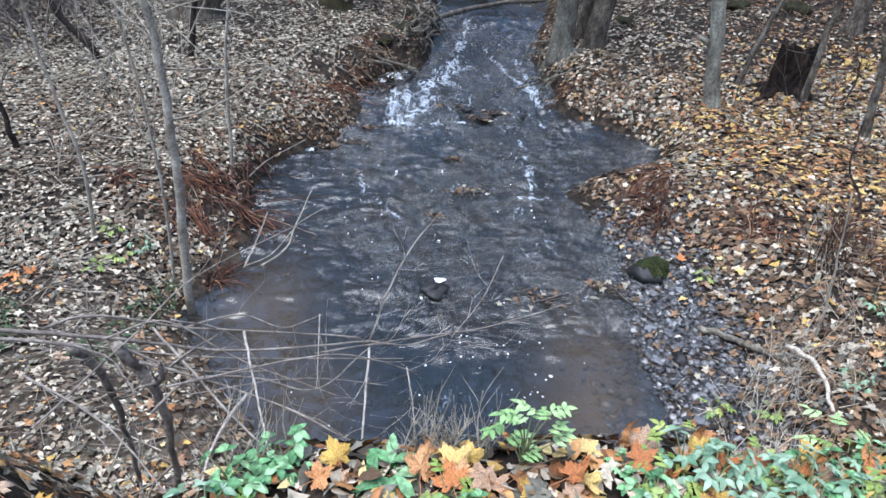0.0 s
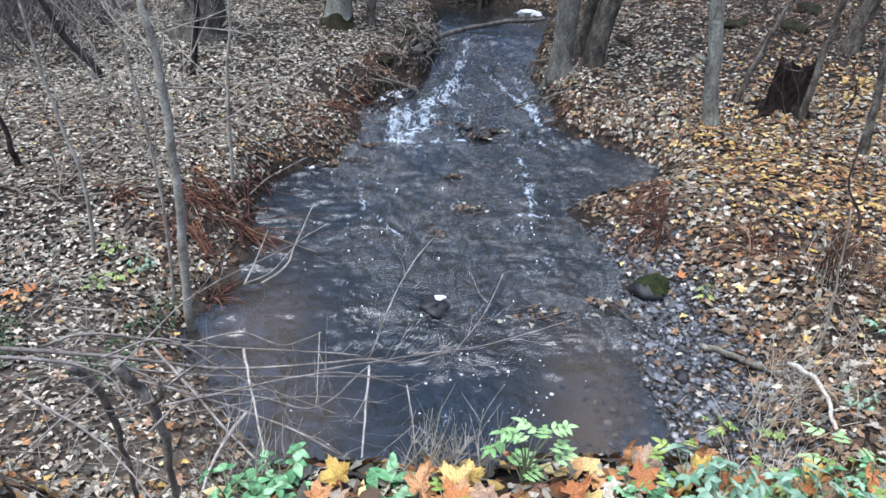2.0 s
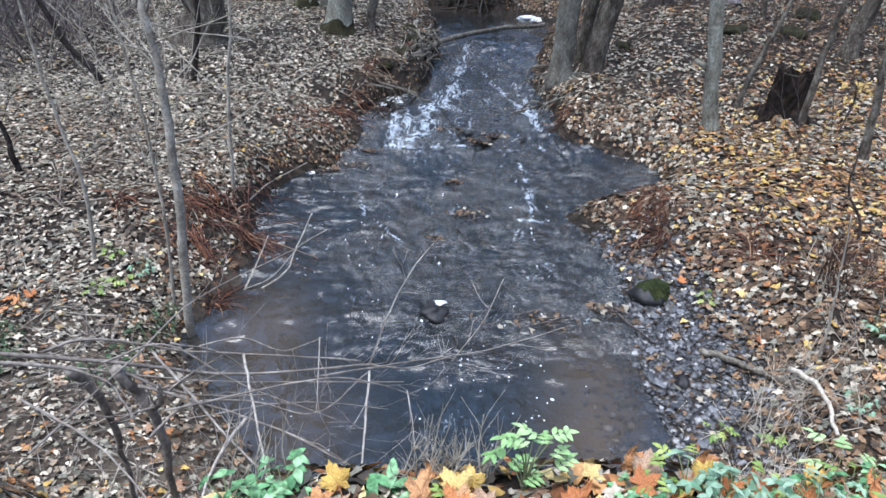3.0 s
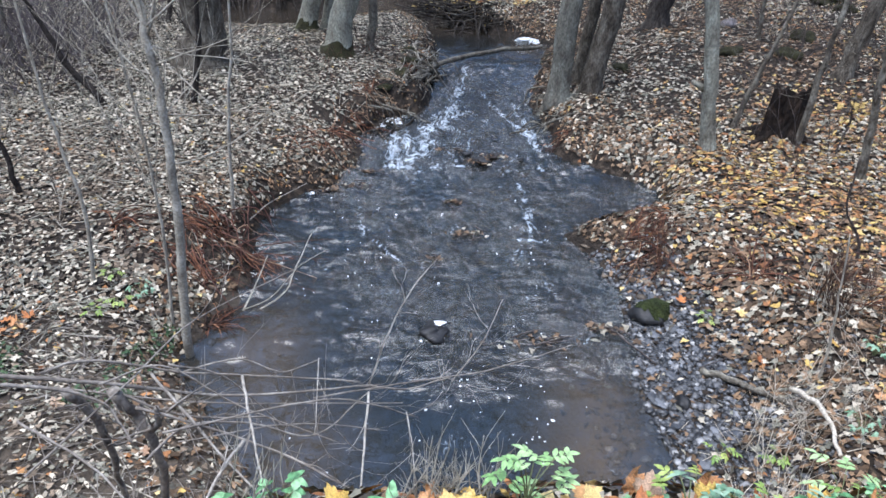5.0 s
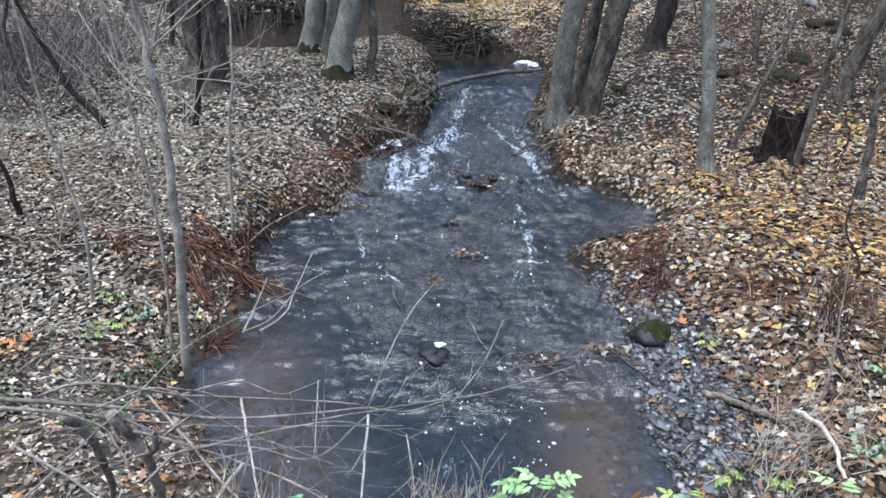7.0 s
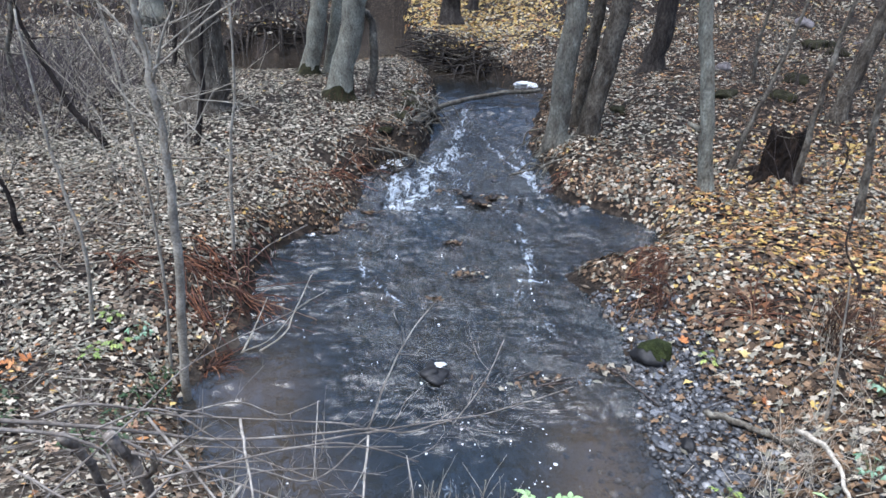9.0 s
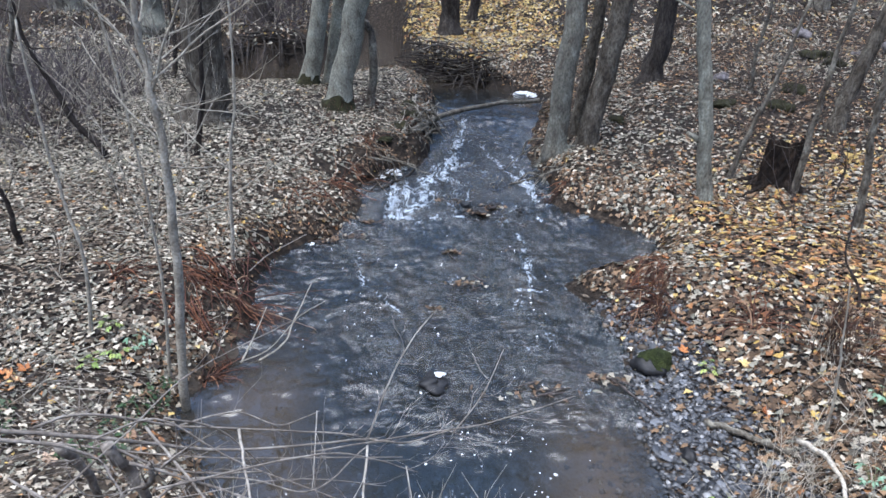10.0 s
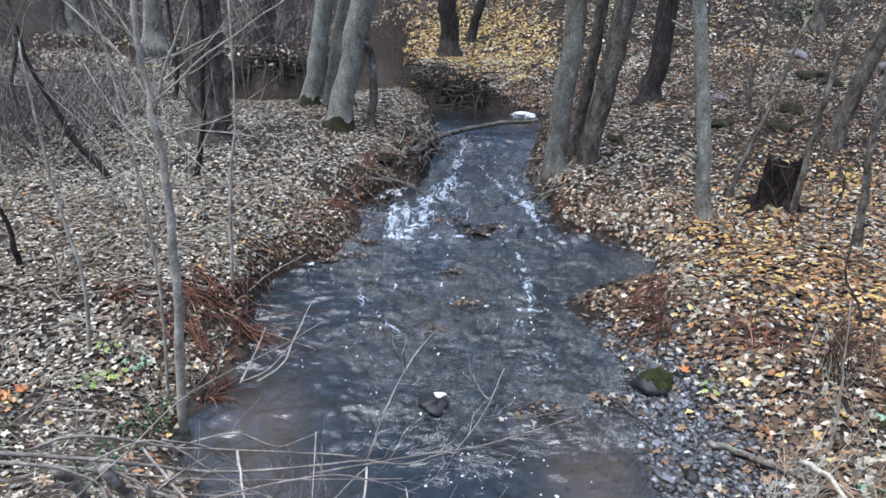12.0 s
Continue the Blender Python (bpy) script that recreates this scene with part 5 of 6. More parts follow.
def stick_pile(label, a, b, count, seed, high, material, radius=0.022, length=(0.6, 1.8)):
    """Flood-borne sticks heaped along the foot of a bank."""
    rng = np.random.default_rng(seed)
    t = rooted("stick_pile", (a[0] + b[0]) / 2, (a[1] + b[1]) / 2, label, "sticks")
    off = np.array(t.location)
    way = math.atan2(b[1] - a[1], b[0] - a[0])
    for _ in range(count):
        k = rng.uniform(0, 1)
        x, y = a[0] + (b[0] - a[0]) * k + rng.normal(0, 0.12), a[1] + (b[1] - a[1]) * k + rng.normal(0, 0.13)
        d = rng.normal(way, 0.45)
        ln = rng.uniform(*length)
        z = max(gz(x, y), float(level(np.array(y)))) + abs(rng.normal(0, high)) * math.sin(math.pi * min(0.95, max(0.05, k)))
        e = np.array([math.cos(d), math.sin(d), rng.normal(0, 0.16)]) * ln / 2
        c = np.array([x, y, z])
        r = radius * rng.uniform(0.35, 1.3)
        part("stick", [tube(bowed([c - e, c + rng.normal(0, 0.05, 3), c + e], 7, 0.01, int(rng.integers(1e6))) - off, np.linspace(r, r * 0.5, 7), 5)], material, t)
    return t


stick_pile("heap of dark flood-borne sticks under the golden bank", (-1.0, 17.6), (1.0, 16.6), 130, 541, 0.08, BARK_DARK)
stick_pile("pale washed sticks lying in the dark heap", (-0.9, 17.5), (1.0, 16.6), 30, 542, 0.10, BARK, 0.016)
stick_pile("dark sticks and roots under the channel's bank", (-6.4, 18.9), (-4.2, 19.2), 40, 543, 0.25, BARK_DARK)
stick_pile("bare sticks caught against the undercut bank", (-0.66, 10.2), (-0.32, 12.4), 46, 544, 0.22, BARK, 0.018, (0.3, 0.9))
stick_pile("pale bare sticks on the face of the bank", (-0.72, 10.0), (-0.36, 12.6), 26, 546, 0.25, TWIG, 0.010, (0.25, 0.7))
stick_pile("dark roots and sticks along the foot of the bank", (-1.05, 9.4), (-0.6, 10.4), 26, 545, 0.12, BARK_DARK, 0.014, (0.3, 0.7))


DRY_GRASS = mat("tan_dead_grass", [(0.0, (0.12, 0.075, 0.045)), (0.5, (0.26, 0.175, 0.11)), (1.0, (0.44, 0.33, 0.22))], 7, 0.8, 0.3, 60)
ROOT_RED = mat("red_brown_root", [(0.0, (0.03, 0.016, 0.013)), (0.5, (0.10, 0.045, 0.033)), (1.0, (0.22, 0.115, 0.085))], 7, 0.8, 0.3, 60)


def root_mass(label, spots, seed, material, drop=0.4, radius=0.018):
    """Roots washed bare, hanging out of an undercut bank."""
    rng = np.random.default_rng(seed)
    x0, y0, x1, y1, n, ox, oy = spots
    t = rooted("root_mass", (x0 + x1) / 2, (y0 + y1) / 2, label, "roots")
    off = np.array(t.location)
    for _ in range(n):
        k = rng.uniform(0, 1)
        x, y = x0 + (x1 - x0) * k + rng.normal(0, 0.1), y0 + (y1 - y0) * k + rng.normal(0, 0.1)
        a = np.array([x, y, gz(x, y) + 0.03])
        e = np.array([x + ox * rng.uniform(0.5, 1.4) + rng.normal(0, 0.25), y + oy * rng.uniform(0.5, 1.4) + rng.normal(0, 0.3), level(y) - 0.05])
        m = (a + e) / 2 + rng.normal(0, 0.08, 3) + (ox * 0.2, oy * 0.2, 0.08)
        r = radius * rng.uniform(0.4, 1.5)
        part("root", [tube(bowed([a - (0.2 * ox, 0.2 * oy, 0), a, m, e], 12, 0.012, int(rng.integers(1e6))) - off, np.linspace(r, r * 0.4, 12), 5)], material, t)
    return t


root_mass("bare roots hanging from the undercut bank", (-1.05, 9.85, -0.55, 12.4, 34, 0.4, -0.1), 21, BARK)
root_mass("tangled bare roots of the far undercut bank", (-1.0, 17.75, 1.4, 16.45, 16, 0.0, -0.6), 22, BARK_DARK, radius=0.03)
root_mass("dark roots under the far channel bank", (-7.2, 19.2, -4.2, 19.6, 40, 0.3, -0.9), 25, BARK_DARK, radius=0.035)
root_mass("exposed roots of the grey tree at the water", (1.63, 9.56, 1.73, 10.99, 14, -0.45, -0.1), 23, BARK)
root_mass("tan dead grass and rootlets over the undercut bank", (-1.35, 9.5, -0.68, 12.5, 60, 0.3, -0.1), 26, DRY_GRASS, radius=0.005)
root_mass("fine red-brown roots and twigs on the broken bank", (-2.35, 5.0, -2.1, 6.9, 40, 0.22, -0.1), 24, ROOT_RED, radius=0.008)


# ---------- thickets of fine twigs ----------
def brush(name, label, area, count, height, seed, material, thick=0.006, lean=0.5, keep=None):
    rng = np.random.default_rng(seed)
    pieces = []
    for _ in range(count):
        x, y = rng.uniform(area[0], area[1]), rng.uniform(area[2], area[3])
        if inland(x, y) < 0.3:
            continue
        sprays((x, y, gz(x, y) - 0.03), (rng.normal(0, lean), rng.normal(0, lean), 1), height * rng.uniform(0.5, 1.2), thick * rng.uniform(0.6, 1.3), rng, 1, 3, pieces, 0.06)
    v, f = merged(pieces)
    return tagged(mesh_object(name, v, f, material), label, "brush", kind="stuff")


PURPLE = mat("purplish_twigs", [(0.0, (0.045, 0.037, 0.039)), (0.5, (0.10, 0.084, 0.087)), (1.0, (0.22, 0.19, 0.19))], 8, 0.8, 0.2, 40)
brush("thicket", "tangled purplish-grey bare thicket", (-10.5, -5.4, 8.8, 12.5), 560, 1.25, 601, PURPLE, 0.010, 0.8)
brush("thicket", "pale criss-crossed twigs in the thicket", (-9.0, -4.6, 8.3, 11.5), 110, 1.5, 611, TWIG, 0.006, 1.3)
brush("thicket", "pale bare shoots beyond the channel", (-12.5, -4.4, 19.4, 24.0), 130, 2.2, 612, TWIG, 0.011, 0.7)
brush("thicket", "bare grey undergrowth under the trees", (-11.6, -3.6, 13.3, 15.2), 90, 1.3, 602, PURPLE, 0.009, 0.5)
brush("thicket", "dark bare undergrowth beyond the channel", (-13.0, -4.1, 19.1, 23.2), 420, 1.8, 603, PURPLE, 0.012, 0.6)
brush("thicket", "thin bare undergrowth up the slope", (4.7, 8.7, 10.0, 13.1), 90, 0.9, 604, TWIG_DARK, 0.008, 0.5)
brush("thicket", "dark low undergrowth high on the slope", (5.0, 12.5, 16.5, 23.0), 200, 1.1, 613, TWIG_DARK, 0.012, 0.8)
brush("thicket", "dark bare undergrowth on the far hill", (-4.5, 18, 22.5, 34.0), 300, 1.6, 605, TWIG_DARK, 0.014, 0.5)
brush("thicket", "slender bare shoots at the edge of the flat", (-5.6, -2.6, 5.0, 8.5), 14, 2.2, 608, TWIG, 0.006, 0.16)
brush("thicket", "slender bare shoots among the leaves", (3.4, 5.6, 4.2, 8.5), 18, 1.8, 609, TWIG_DARK, 0.006, 0.2)
brush("thicket", "dry brown twigs along the undercut bank", (-2.2, -0.9, 8.2, 12.5), 70, 0.35, 610, FERN, 0.0035, 0.9)
brush("thicket", "low bare twigs on the leafy flat", (-5.8, -2.1, 3.5, 8.9), 46, 0.6, 606, TWIG, 0.0045, 0.6)
brush("thicket", "low bare twigs on the leafy slope", (3.0, 5.6, 3.5, 9.1), 46, 0.6, 607, TWIG_DARK, 0.0045, 0.6)


def litter_twigs(name, label, area, count, seed, material, length=(0.1, 0.5), thick=0.005):
    rng = np.random.default_rng(seed)
    pieces = []
    for _ in range(count):
        x, y = rng.uniform(area[0], area[1]), rng.uniform(area[2], area[3])
        a, ln = rng.uniform(0, 6.28), rng.uniform(*length)
        dx, dy = ln * math.cos(a), ln * math.sin(a)
        if min(inland(x, y), inland(x + dx, y + dy)) < 0.1:
            continue
        p = [(x + dx * k, y + dy * k, gz(x + dx * k, y + dy * k) + 0.03) for k in (0, 0.5, 1)]
        pieces.append(tube(p, (thick, thick * 0.9, thick * 0.6), 4, cap=False))
    v, f = merged(pieces)
    return tagged(mesh_object(name, v, f, material), label, "twigs", kind="stuff")


litter_twigs("fallen_twigs", "fallen twigs lying on pale leaves", (-7, -1.2, 2.5, 11), 330, 611, TWIG)
litter_twigs("fallen_twigs", "fallen dark twigs lying on leaves", (1.6, 7.5, 2.5, 11), 330, 612, TWIG_DARK)

litter_twigs("fallen_twigs", "dead twigs lying on the steep verge", (-1.9, -0.45, 1.15, 2.7), 150, 613, SHRUB, (0.08, 0.35), 0.0022)
litter_twigs("fallen_twigs", "thin dead twigs under the dry grass", (1.2, 3.2, 2.4, 3.6), 110, 614, STRAW, (0.1, 0.4), 0.003)

litter_twigs("fallen_twigs", "dead twigs on the muddy foot of the bank", (-3.4, -1.0, 2.2, 4.4), 420, 615, SHRUB, (0.06, 0.4), 0.003)
litter_twigs("fallen_twigs", "dark wet twigs on the muddy foot of the bank", (-3.4, -1.0, 2.2, 4.4), 220, 616, TWIG_DARK, (0.06, 0.35), 0.004)

# ---------- floating things ----------
def debris(x, y, width, seed, label):
    """Leaves and sticks caught together on the water."""
    rng = np.random.default_rng(seed)
    z = float(level(np.array(y)))
    t = new("debris_raft")
    t.location = (x, y, z)
    tagged(t, label, "debris", "rafts of leaves in the stream")
    for _ in range(22):
        v, fc = SHAPES[int(rng.integers(0, 3))]
        m = pose(rng.normal(0, width * 0.5), rng.normal(0, width * 0.16), 0.012 + rng.uniform(0, 0.03), rng.uniform(-35, 35), rng.uniform(-35, 35), rng.uniform(0, 360))
        s = rng.uniform(0.05, 0.1)
        part("leaf", [([m @ Vector(q * s) for q in v], fc)], (LEAF_BROWN, LEAF_BROWN, LEAF_PALE, LEAF_BROWN)[int(rng.integers(0, 4))], t)
    for _ in range(4):
        a = rng.normal(0, 0.5)
        c = np.array([rng.normal(0, width * 0.3), rng.normal(0, 0.05), 0.03])
        d = np.array([math.cos(a), math.sin(a), rng.normal(0, 0.15)]) * width * rng.uniform(0.2, 0.6)
        part("stick", [tube([c - d, c + rng.normal(0, 0.01, 3), c + d], (0.007, 0.007, 0.004), 5)], TWIG_DARK, t)
    return t


debris(0.28, 6.50, 0.26, 1, "small raft of brown leaves and sticks in midstream")
debris(0.45, 8.54, 0.26, 2, "brown leaves caught on stones in the riffle")
debris(0.73, 4.58, 0.36, 3, "low raft of wet leaves in the stream")
debris(0.09, 8.85, 0.24, 4, "brown leaves caught on stones in the riffle")
debris(1.45, 4.77, 0.18, 5, "dark wet leaves and sticks at the bank")
debris(-1.18, 7.68, 0.25, 6, "leaves washed against the bank")
debris(-0.95, 8.14, 0.2, 7, "leaves washed against the bank")
debris(0.62, 8.75, 0.18, 8, "brown leaves caught on stones in the riffle")
debris(0.95, 8.2, 0.15, 9, "brown leaves caught on stones in the riffle")
debris(0.15, 7.3, 0.12, 10, "small raft of brown leaves in midstream")
debris(-0.05, 5.9, 0.10, 11, "small raft of brown leaves in midstream")
debris(-1.45, 7.55, 0.2, 12, "leaves washed against the bank")
for i, (x, y, r) in enumerate(((0.50, 8.60, 0.09), (0.66, 8.78, 0.07), (0.30, 8.80, 0.06), (0.92, 8.25, 0.06), (0.12, 8.95, 0.05), (1.05, 8.7, 0.05), (0.72, 9.3, 0.06))):
    stone("stone", x, y, r, STONE_DARK, "dark wet stone breaking the riffle", 280 + i, z=float(level(np.array(y))) + 0.005, flat=0.4, group="stones of the riffle", sink=0.3, rough=0.45)


def flecks(count, seed):
    rng = np.random.default_rng(seed)
    V, F = [], []
    for _ in range(count):
        lane = ((-0.75, 0.12), (0.55, 0.25), (0.9, 0.12), (0.2, 0.5), (-1.2, 0.3))[int(rng.integers(0, 5))]
        x, y = rng.normal(*lane), rng.uniform(2.6, 7.8)
        drifting = rng.uniform() < 0.2
        if drifting:
            x, y = rng.normal(0.5, 0.2), rng.uniform(3.0, 4.2)
        if inland(x, y) > -0.1:
            continue
        r = rng.uniform(0.002, 0.007) * (1.1 if drifting else 1.8 if rng.uniform() < 0.08 else 1)
        z = float(water_height(np.array([x]), np.array([y]))[0])
        b = len(V)
        V.append((x, y, z + r * 0.9))
        for k in range(6):
            a = k * math.pi / 3 + rng.uniform(0, 0.5)
            rr = r * rng.uniform(0.7, 1.6)
            V.append((x + rr * math.cos(a), y + rr * math.sin(a), z + 0.001))
            F.append((b, b + 1 + k, b + 1 + (k + 1) % 6))
    return tagged(mesh_object("foam_flecks", V, F, FOAM), "white foam bubbles drifting on the stream", "foam", kind="stuff")


flecks(140, 31)

# ---------- the verge: fresh maple leaves and green herbs ----------
MAPLE = mat("orange_maple_leaf", [(0.0, (0.30, 0.10, 0.045)), (0.4, (0.55, 0.22, 0.075)), (0.75, (0.66, 0.35, 0.16)), (1.0, (0.70, 0.47, 0.29))], 6, 0.5, 0.5, 22, by="object", fine=0.45, spec=0.4, distance=0.02)
MAPLE_YELLOW = mat("yellow_maple_leaf", [(0.0, (0.55, 0.33, 0.08)), (0.5, (0.68, 0.46, 0.12)), (1.0, (0.74, 0.56, 0.24))], 6, 0.5, 0.5, 22, by="object", fine=0.35, spec=0.4, distance=0.02)
MAPLE_TAN = mat("withered_maple_leaf", [(0.0, (0.20, 0.12, 0.075)), (0.5, (0.44, 0.28, 0.18)), (1.0, (0.66, 0.50, 0.37))], 6, 0.6, 0.5, 22, by="object", fine=0.45, spec=0.3, distance=0.02)
STALK = mat("leaf_stalk", [(0.0, (0.30, 0.10, 0.05)), (1.0, (0.5, 0.25, 0.12))], 8, 0.6, 0.1)
HERB = mat("green_herb", [(0.0, (0.07, 0.19, 0.075)), (0.5, (0.14, 0.33, 0.14)), (1.0, (0.30, 0.50, 0.26))], 7, 0.55, 0.8, 60, by="object", spec=0.5, fine=0.6)
HERB_LIGHT = mat("yellow_green_herb", [(0.0, (0.16, 0.28, 0.06)), (1.0, (0.38, 0.45, 0.12))], 7, 0.45, 0.3, 40, by="object", spec=0.5)
GREEN_STEM = mat("green_stem", [(0.0, (0.10, 0.14, 0.06)), (1.0, (0.22, 0.22, 0.12))], 8, 0.6, 0.1)


def maple_blade(seed, crumple):
    """A five-lobed toothed maple leaf, 1 wide, folded along its veins and curled at the rim."""
    rng = np.random.default_rng(seed)
    lobes = [(-2.25, 0.36), (-1.15, 0.52), (0.0, 0.60), (1.15, 0.52), (2.25, 0.36)]
    rim = []
    for i, (a, r) in enumerate(lobes):
        for da, k in ((-0.40, 0.68), (-0.27, 0.86), (-0.16, 0.80), (0, 1.0), (0.16, 0.80), (0.27, 0.86), (0.40, 0.68)):
            rim.append((a + da, r * k * rng.uniform(0.93, 1.05)))
        if i < 4:
            rim.append(((a + lobes[i + 1][0]) / 2, 0.31))
    rim.append((math.pi, 0.07))
    c1, c2, tw = rng.uniform(-1, 1.3) * crumple, rng.uniform(-1, 1.3) * crumple, rng.uniform(-1, 1) * crumple
    roll = rng.uniform(0.4, 1.6, 5) * crumple * rng.choice((-1, 1))
    V, F, n = [(0, 0, 0)], [], len(rim)
    for ring in (0.38, 0.70, 1.0):
        for k, (a, r) in enumerate(rim):
            q = r * (ring if ring == 1.0 else min(ring * 0.5, r) if r < 0.2 else ring * (0.45 * 0.45 / r + 0.55))
            x, y = q * math.sin(a), q * math.cos(a)
            fold = 0.10 * q * math.cos(a * 5.4)
            lift = roll[min(4, k // 8)] * max(0, q - 0.22) ** 2 * 2.2
            V.append((x, y, fold + c1 * x * x + c2 * y * y + tw * x * y + lift + 0.035 * crumple * rng.normal()))
    for k in range(n):
        m = (k + 1) % n
        F.append((0, 1 + k, 1 + m))
        for b in (1, 1 + n):
            F.append((b + k, b + n + k, b + n + m, b + m))
    return V, F


def maple_leaf(seed, material, label, crumple):
    t = new("maple_leaf")
    v, f = maple_blade(seed, crumple)
    part("blade", [(v, f)], material, t)
    part("stalk", [tube([(0, 0, 0.0), (0.02, -0.3, 0.03), (0.06, -0.65, 0.10)], (0.012, 0.010, 0.014), 5)], STALK, t)
    return tagged(t, label, "leaf", "fallen maple leaves on the verge")


# the leaves that stand out: place, width, tip up towards the stream, kind (0 orange, 1 yellow, 2 withered)
BIG_LEAVES = [(-1.05, 1.10, 0.11, 10, 1), (-0.95, 1.06, 0.10, 0, 0), (-0.82, 1.09, 0.06, 20, 0), (-0.66, 1.16, 0.07, 30, 2), (-0.25, 1.17, 0.10, 45, 1), (-0.29, 1.10, 0.09, 20, 0),
              (-0.03, 1.14, 0.12, 10, 0), (0.06, 1.17, 0.11, 20, 1), (0.10, 1.20, 0.09, 40, 1), (0.05, 1.10, 0.11, 5, 0), (0.14, 1.11, 0.10, 15, 2), (0.36, 1.13, 0.11, 15, 0),
              (0.43, 1.26, 0.08, 20, 1), (0.55, 1.29, 0.12, 60, 0), (0.58, 1.26, 0.11, 30, 2), (0.54, 1.19, 0.10, 10, 0), (0.75, 1.30, 0.11, 70, 0), (0.80, 1.27, 0.12, 60, 0),
              (0.73, 1.24, 0.10, 55, 1), (0.90, 1.23, 0.13, 25, 0), (0.86, 1.21, 0.11, 15, 2), (1.10, 1.31, 0.13, 55, 1), (1.19, 1.22, 0.11, 25, 0), (1.02, 1.14, 0.11, 10, 2)]
rng = np.random.default_rng(41)
LEAF_KINDS = ((MAPLE, "curled orange maple leaf fallen on the verge"), (MAPLE_YELLOW, "fresh yellow maple leaf fallen on the verge"), (MAPLE_TAN, "withered tan maple leaf fallen on the verge"))
kinds = [[maple_leaf(700 + 10 * c + k, m, text, 0.5 + 0.35 * k) for k in range(3)] for c, (m, text) in enumerate(LEAF_KINDS)]
spots = [(x, y, w, rx, c, rng.uniform(0.03, 0.06)) for x, y, w, rx, c in BIG_LEAVES]
for i in range(190):
    x = rng.uniform(-1.4, 2.0)
    y = rng.uniform(0.78, 1.20 + 0.10 * max(0, min(1, (x - 0.3))))
    if -0.95 < x < -0.35 and rng.uniform() < 0.85:
        continue
    spots.append((x, y, rng.uniform(0.06, 0.11), rng.normal(14, 20), int(rng.choice(3, p=(0.42, 0.16, 0.42))), rng.uniform(0.01, 0.05)))
used = set()
for i, (x, y, w, rx, c, up) in enumerate(spots):
    src = kinds[c][i % 3]
    turn = rng.normal(0, 45) if i < len(BIG_LEAVES) else rng.uniform(0, 360)
    m = pose(x, y, gz(x, y) + up, rx, rng.normal(0, 18), turn) @ Matrix.Diagonal((w, w, w, 1))
    if src.name not in used:
        used.add(src.name)
        src.matrix_basis = m
    else:
        copy_thing(src, pose(0, 0, 0)).matrix_basis = m


# single bright leaves lying out on the banks
for c, text, group, places in ((0, "curled orange maple leaf on the muddy bank", "orange leaves on the banks", ((-3.3, 4.14), (-3.12, 4.03), (-3.12, 3.9), (-3.25, 3.98), (-3.15, 4.18), (-3.22, 4.08), (2.5, 4.13), (2.93, 3.43), (2.15, 4.99), (2.35, 6.42))),
                               (1, "pale yellow maple leaf on the leafy bank", "yellow leaves on the banks", ((2.75, 3.94), (2.96, 4.07), (2.56, 4.7), (3.11, 7.83), (3.3, 6.3), (3.9, 5.6))),
                               (2, "withered tan maple leaf on the muddy bank", "tan leaves on the banks", ((-2.14, 3.65), (-1.49, 2.58), (-2.5, 3.3), (-1.8, 3.0)))):
    src = maple_leaf(760 + c, LEAF_KINDS[c][0], text, 0.6)
    tagged(src, text, "leaf", group)
    for i, (x, y) in enumerate(places):
        w = rng.uniform(0.09, 0.125)
        m = pose(x, y, gz(x, y) + 0.04, rng.normal(10, 14), rng.normal(0, 14), rng.uniform(0, 360)) @ Matrix.Diagonal((w, w, w, 1))
        (src if i == 0 else copy_thing(src, pose(0, 0, 0))).matrix_basis = m


def leaflet(length, width, fold, droop):
    V, F = [], []
    for i, s in enumerate((0.0, 0.2, 0.45, 0.7, 0.88, 1.0)):
        w = width * (0.04, 0.7, 1.0, 0.75, 0.42, 0.02)[i] * 0.5 * (1.0 if i % 2 else 1.08)
        z = -droop * s * s * length
        V += [(-w, s * length, z + fold * w), (0, s * length, z), (w, s * length, z + fold * w)]
        if i:
            b = (i - 1) * 3
            F += [(b, b + 1, b + 4, b + 3), (b + 1, b + 2, b + 5, b + 4)]
    return V, F


def moved(piece, m):
    return [m @ Vector(q) for q in piece[0]], piece[1]


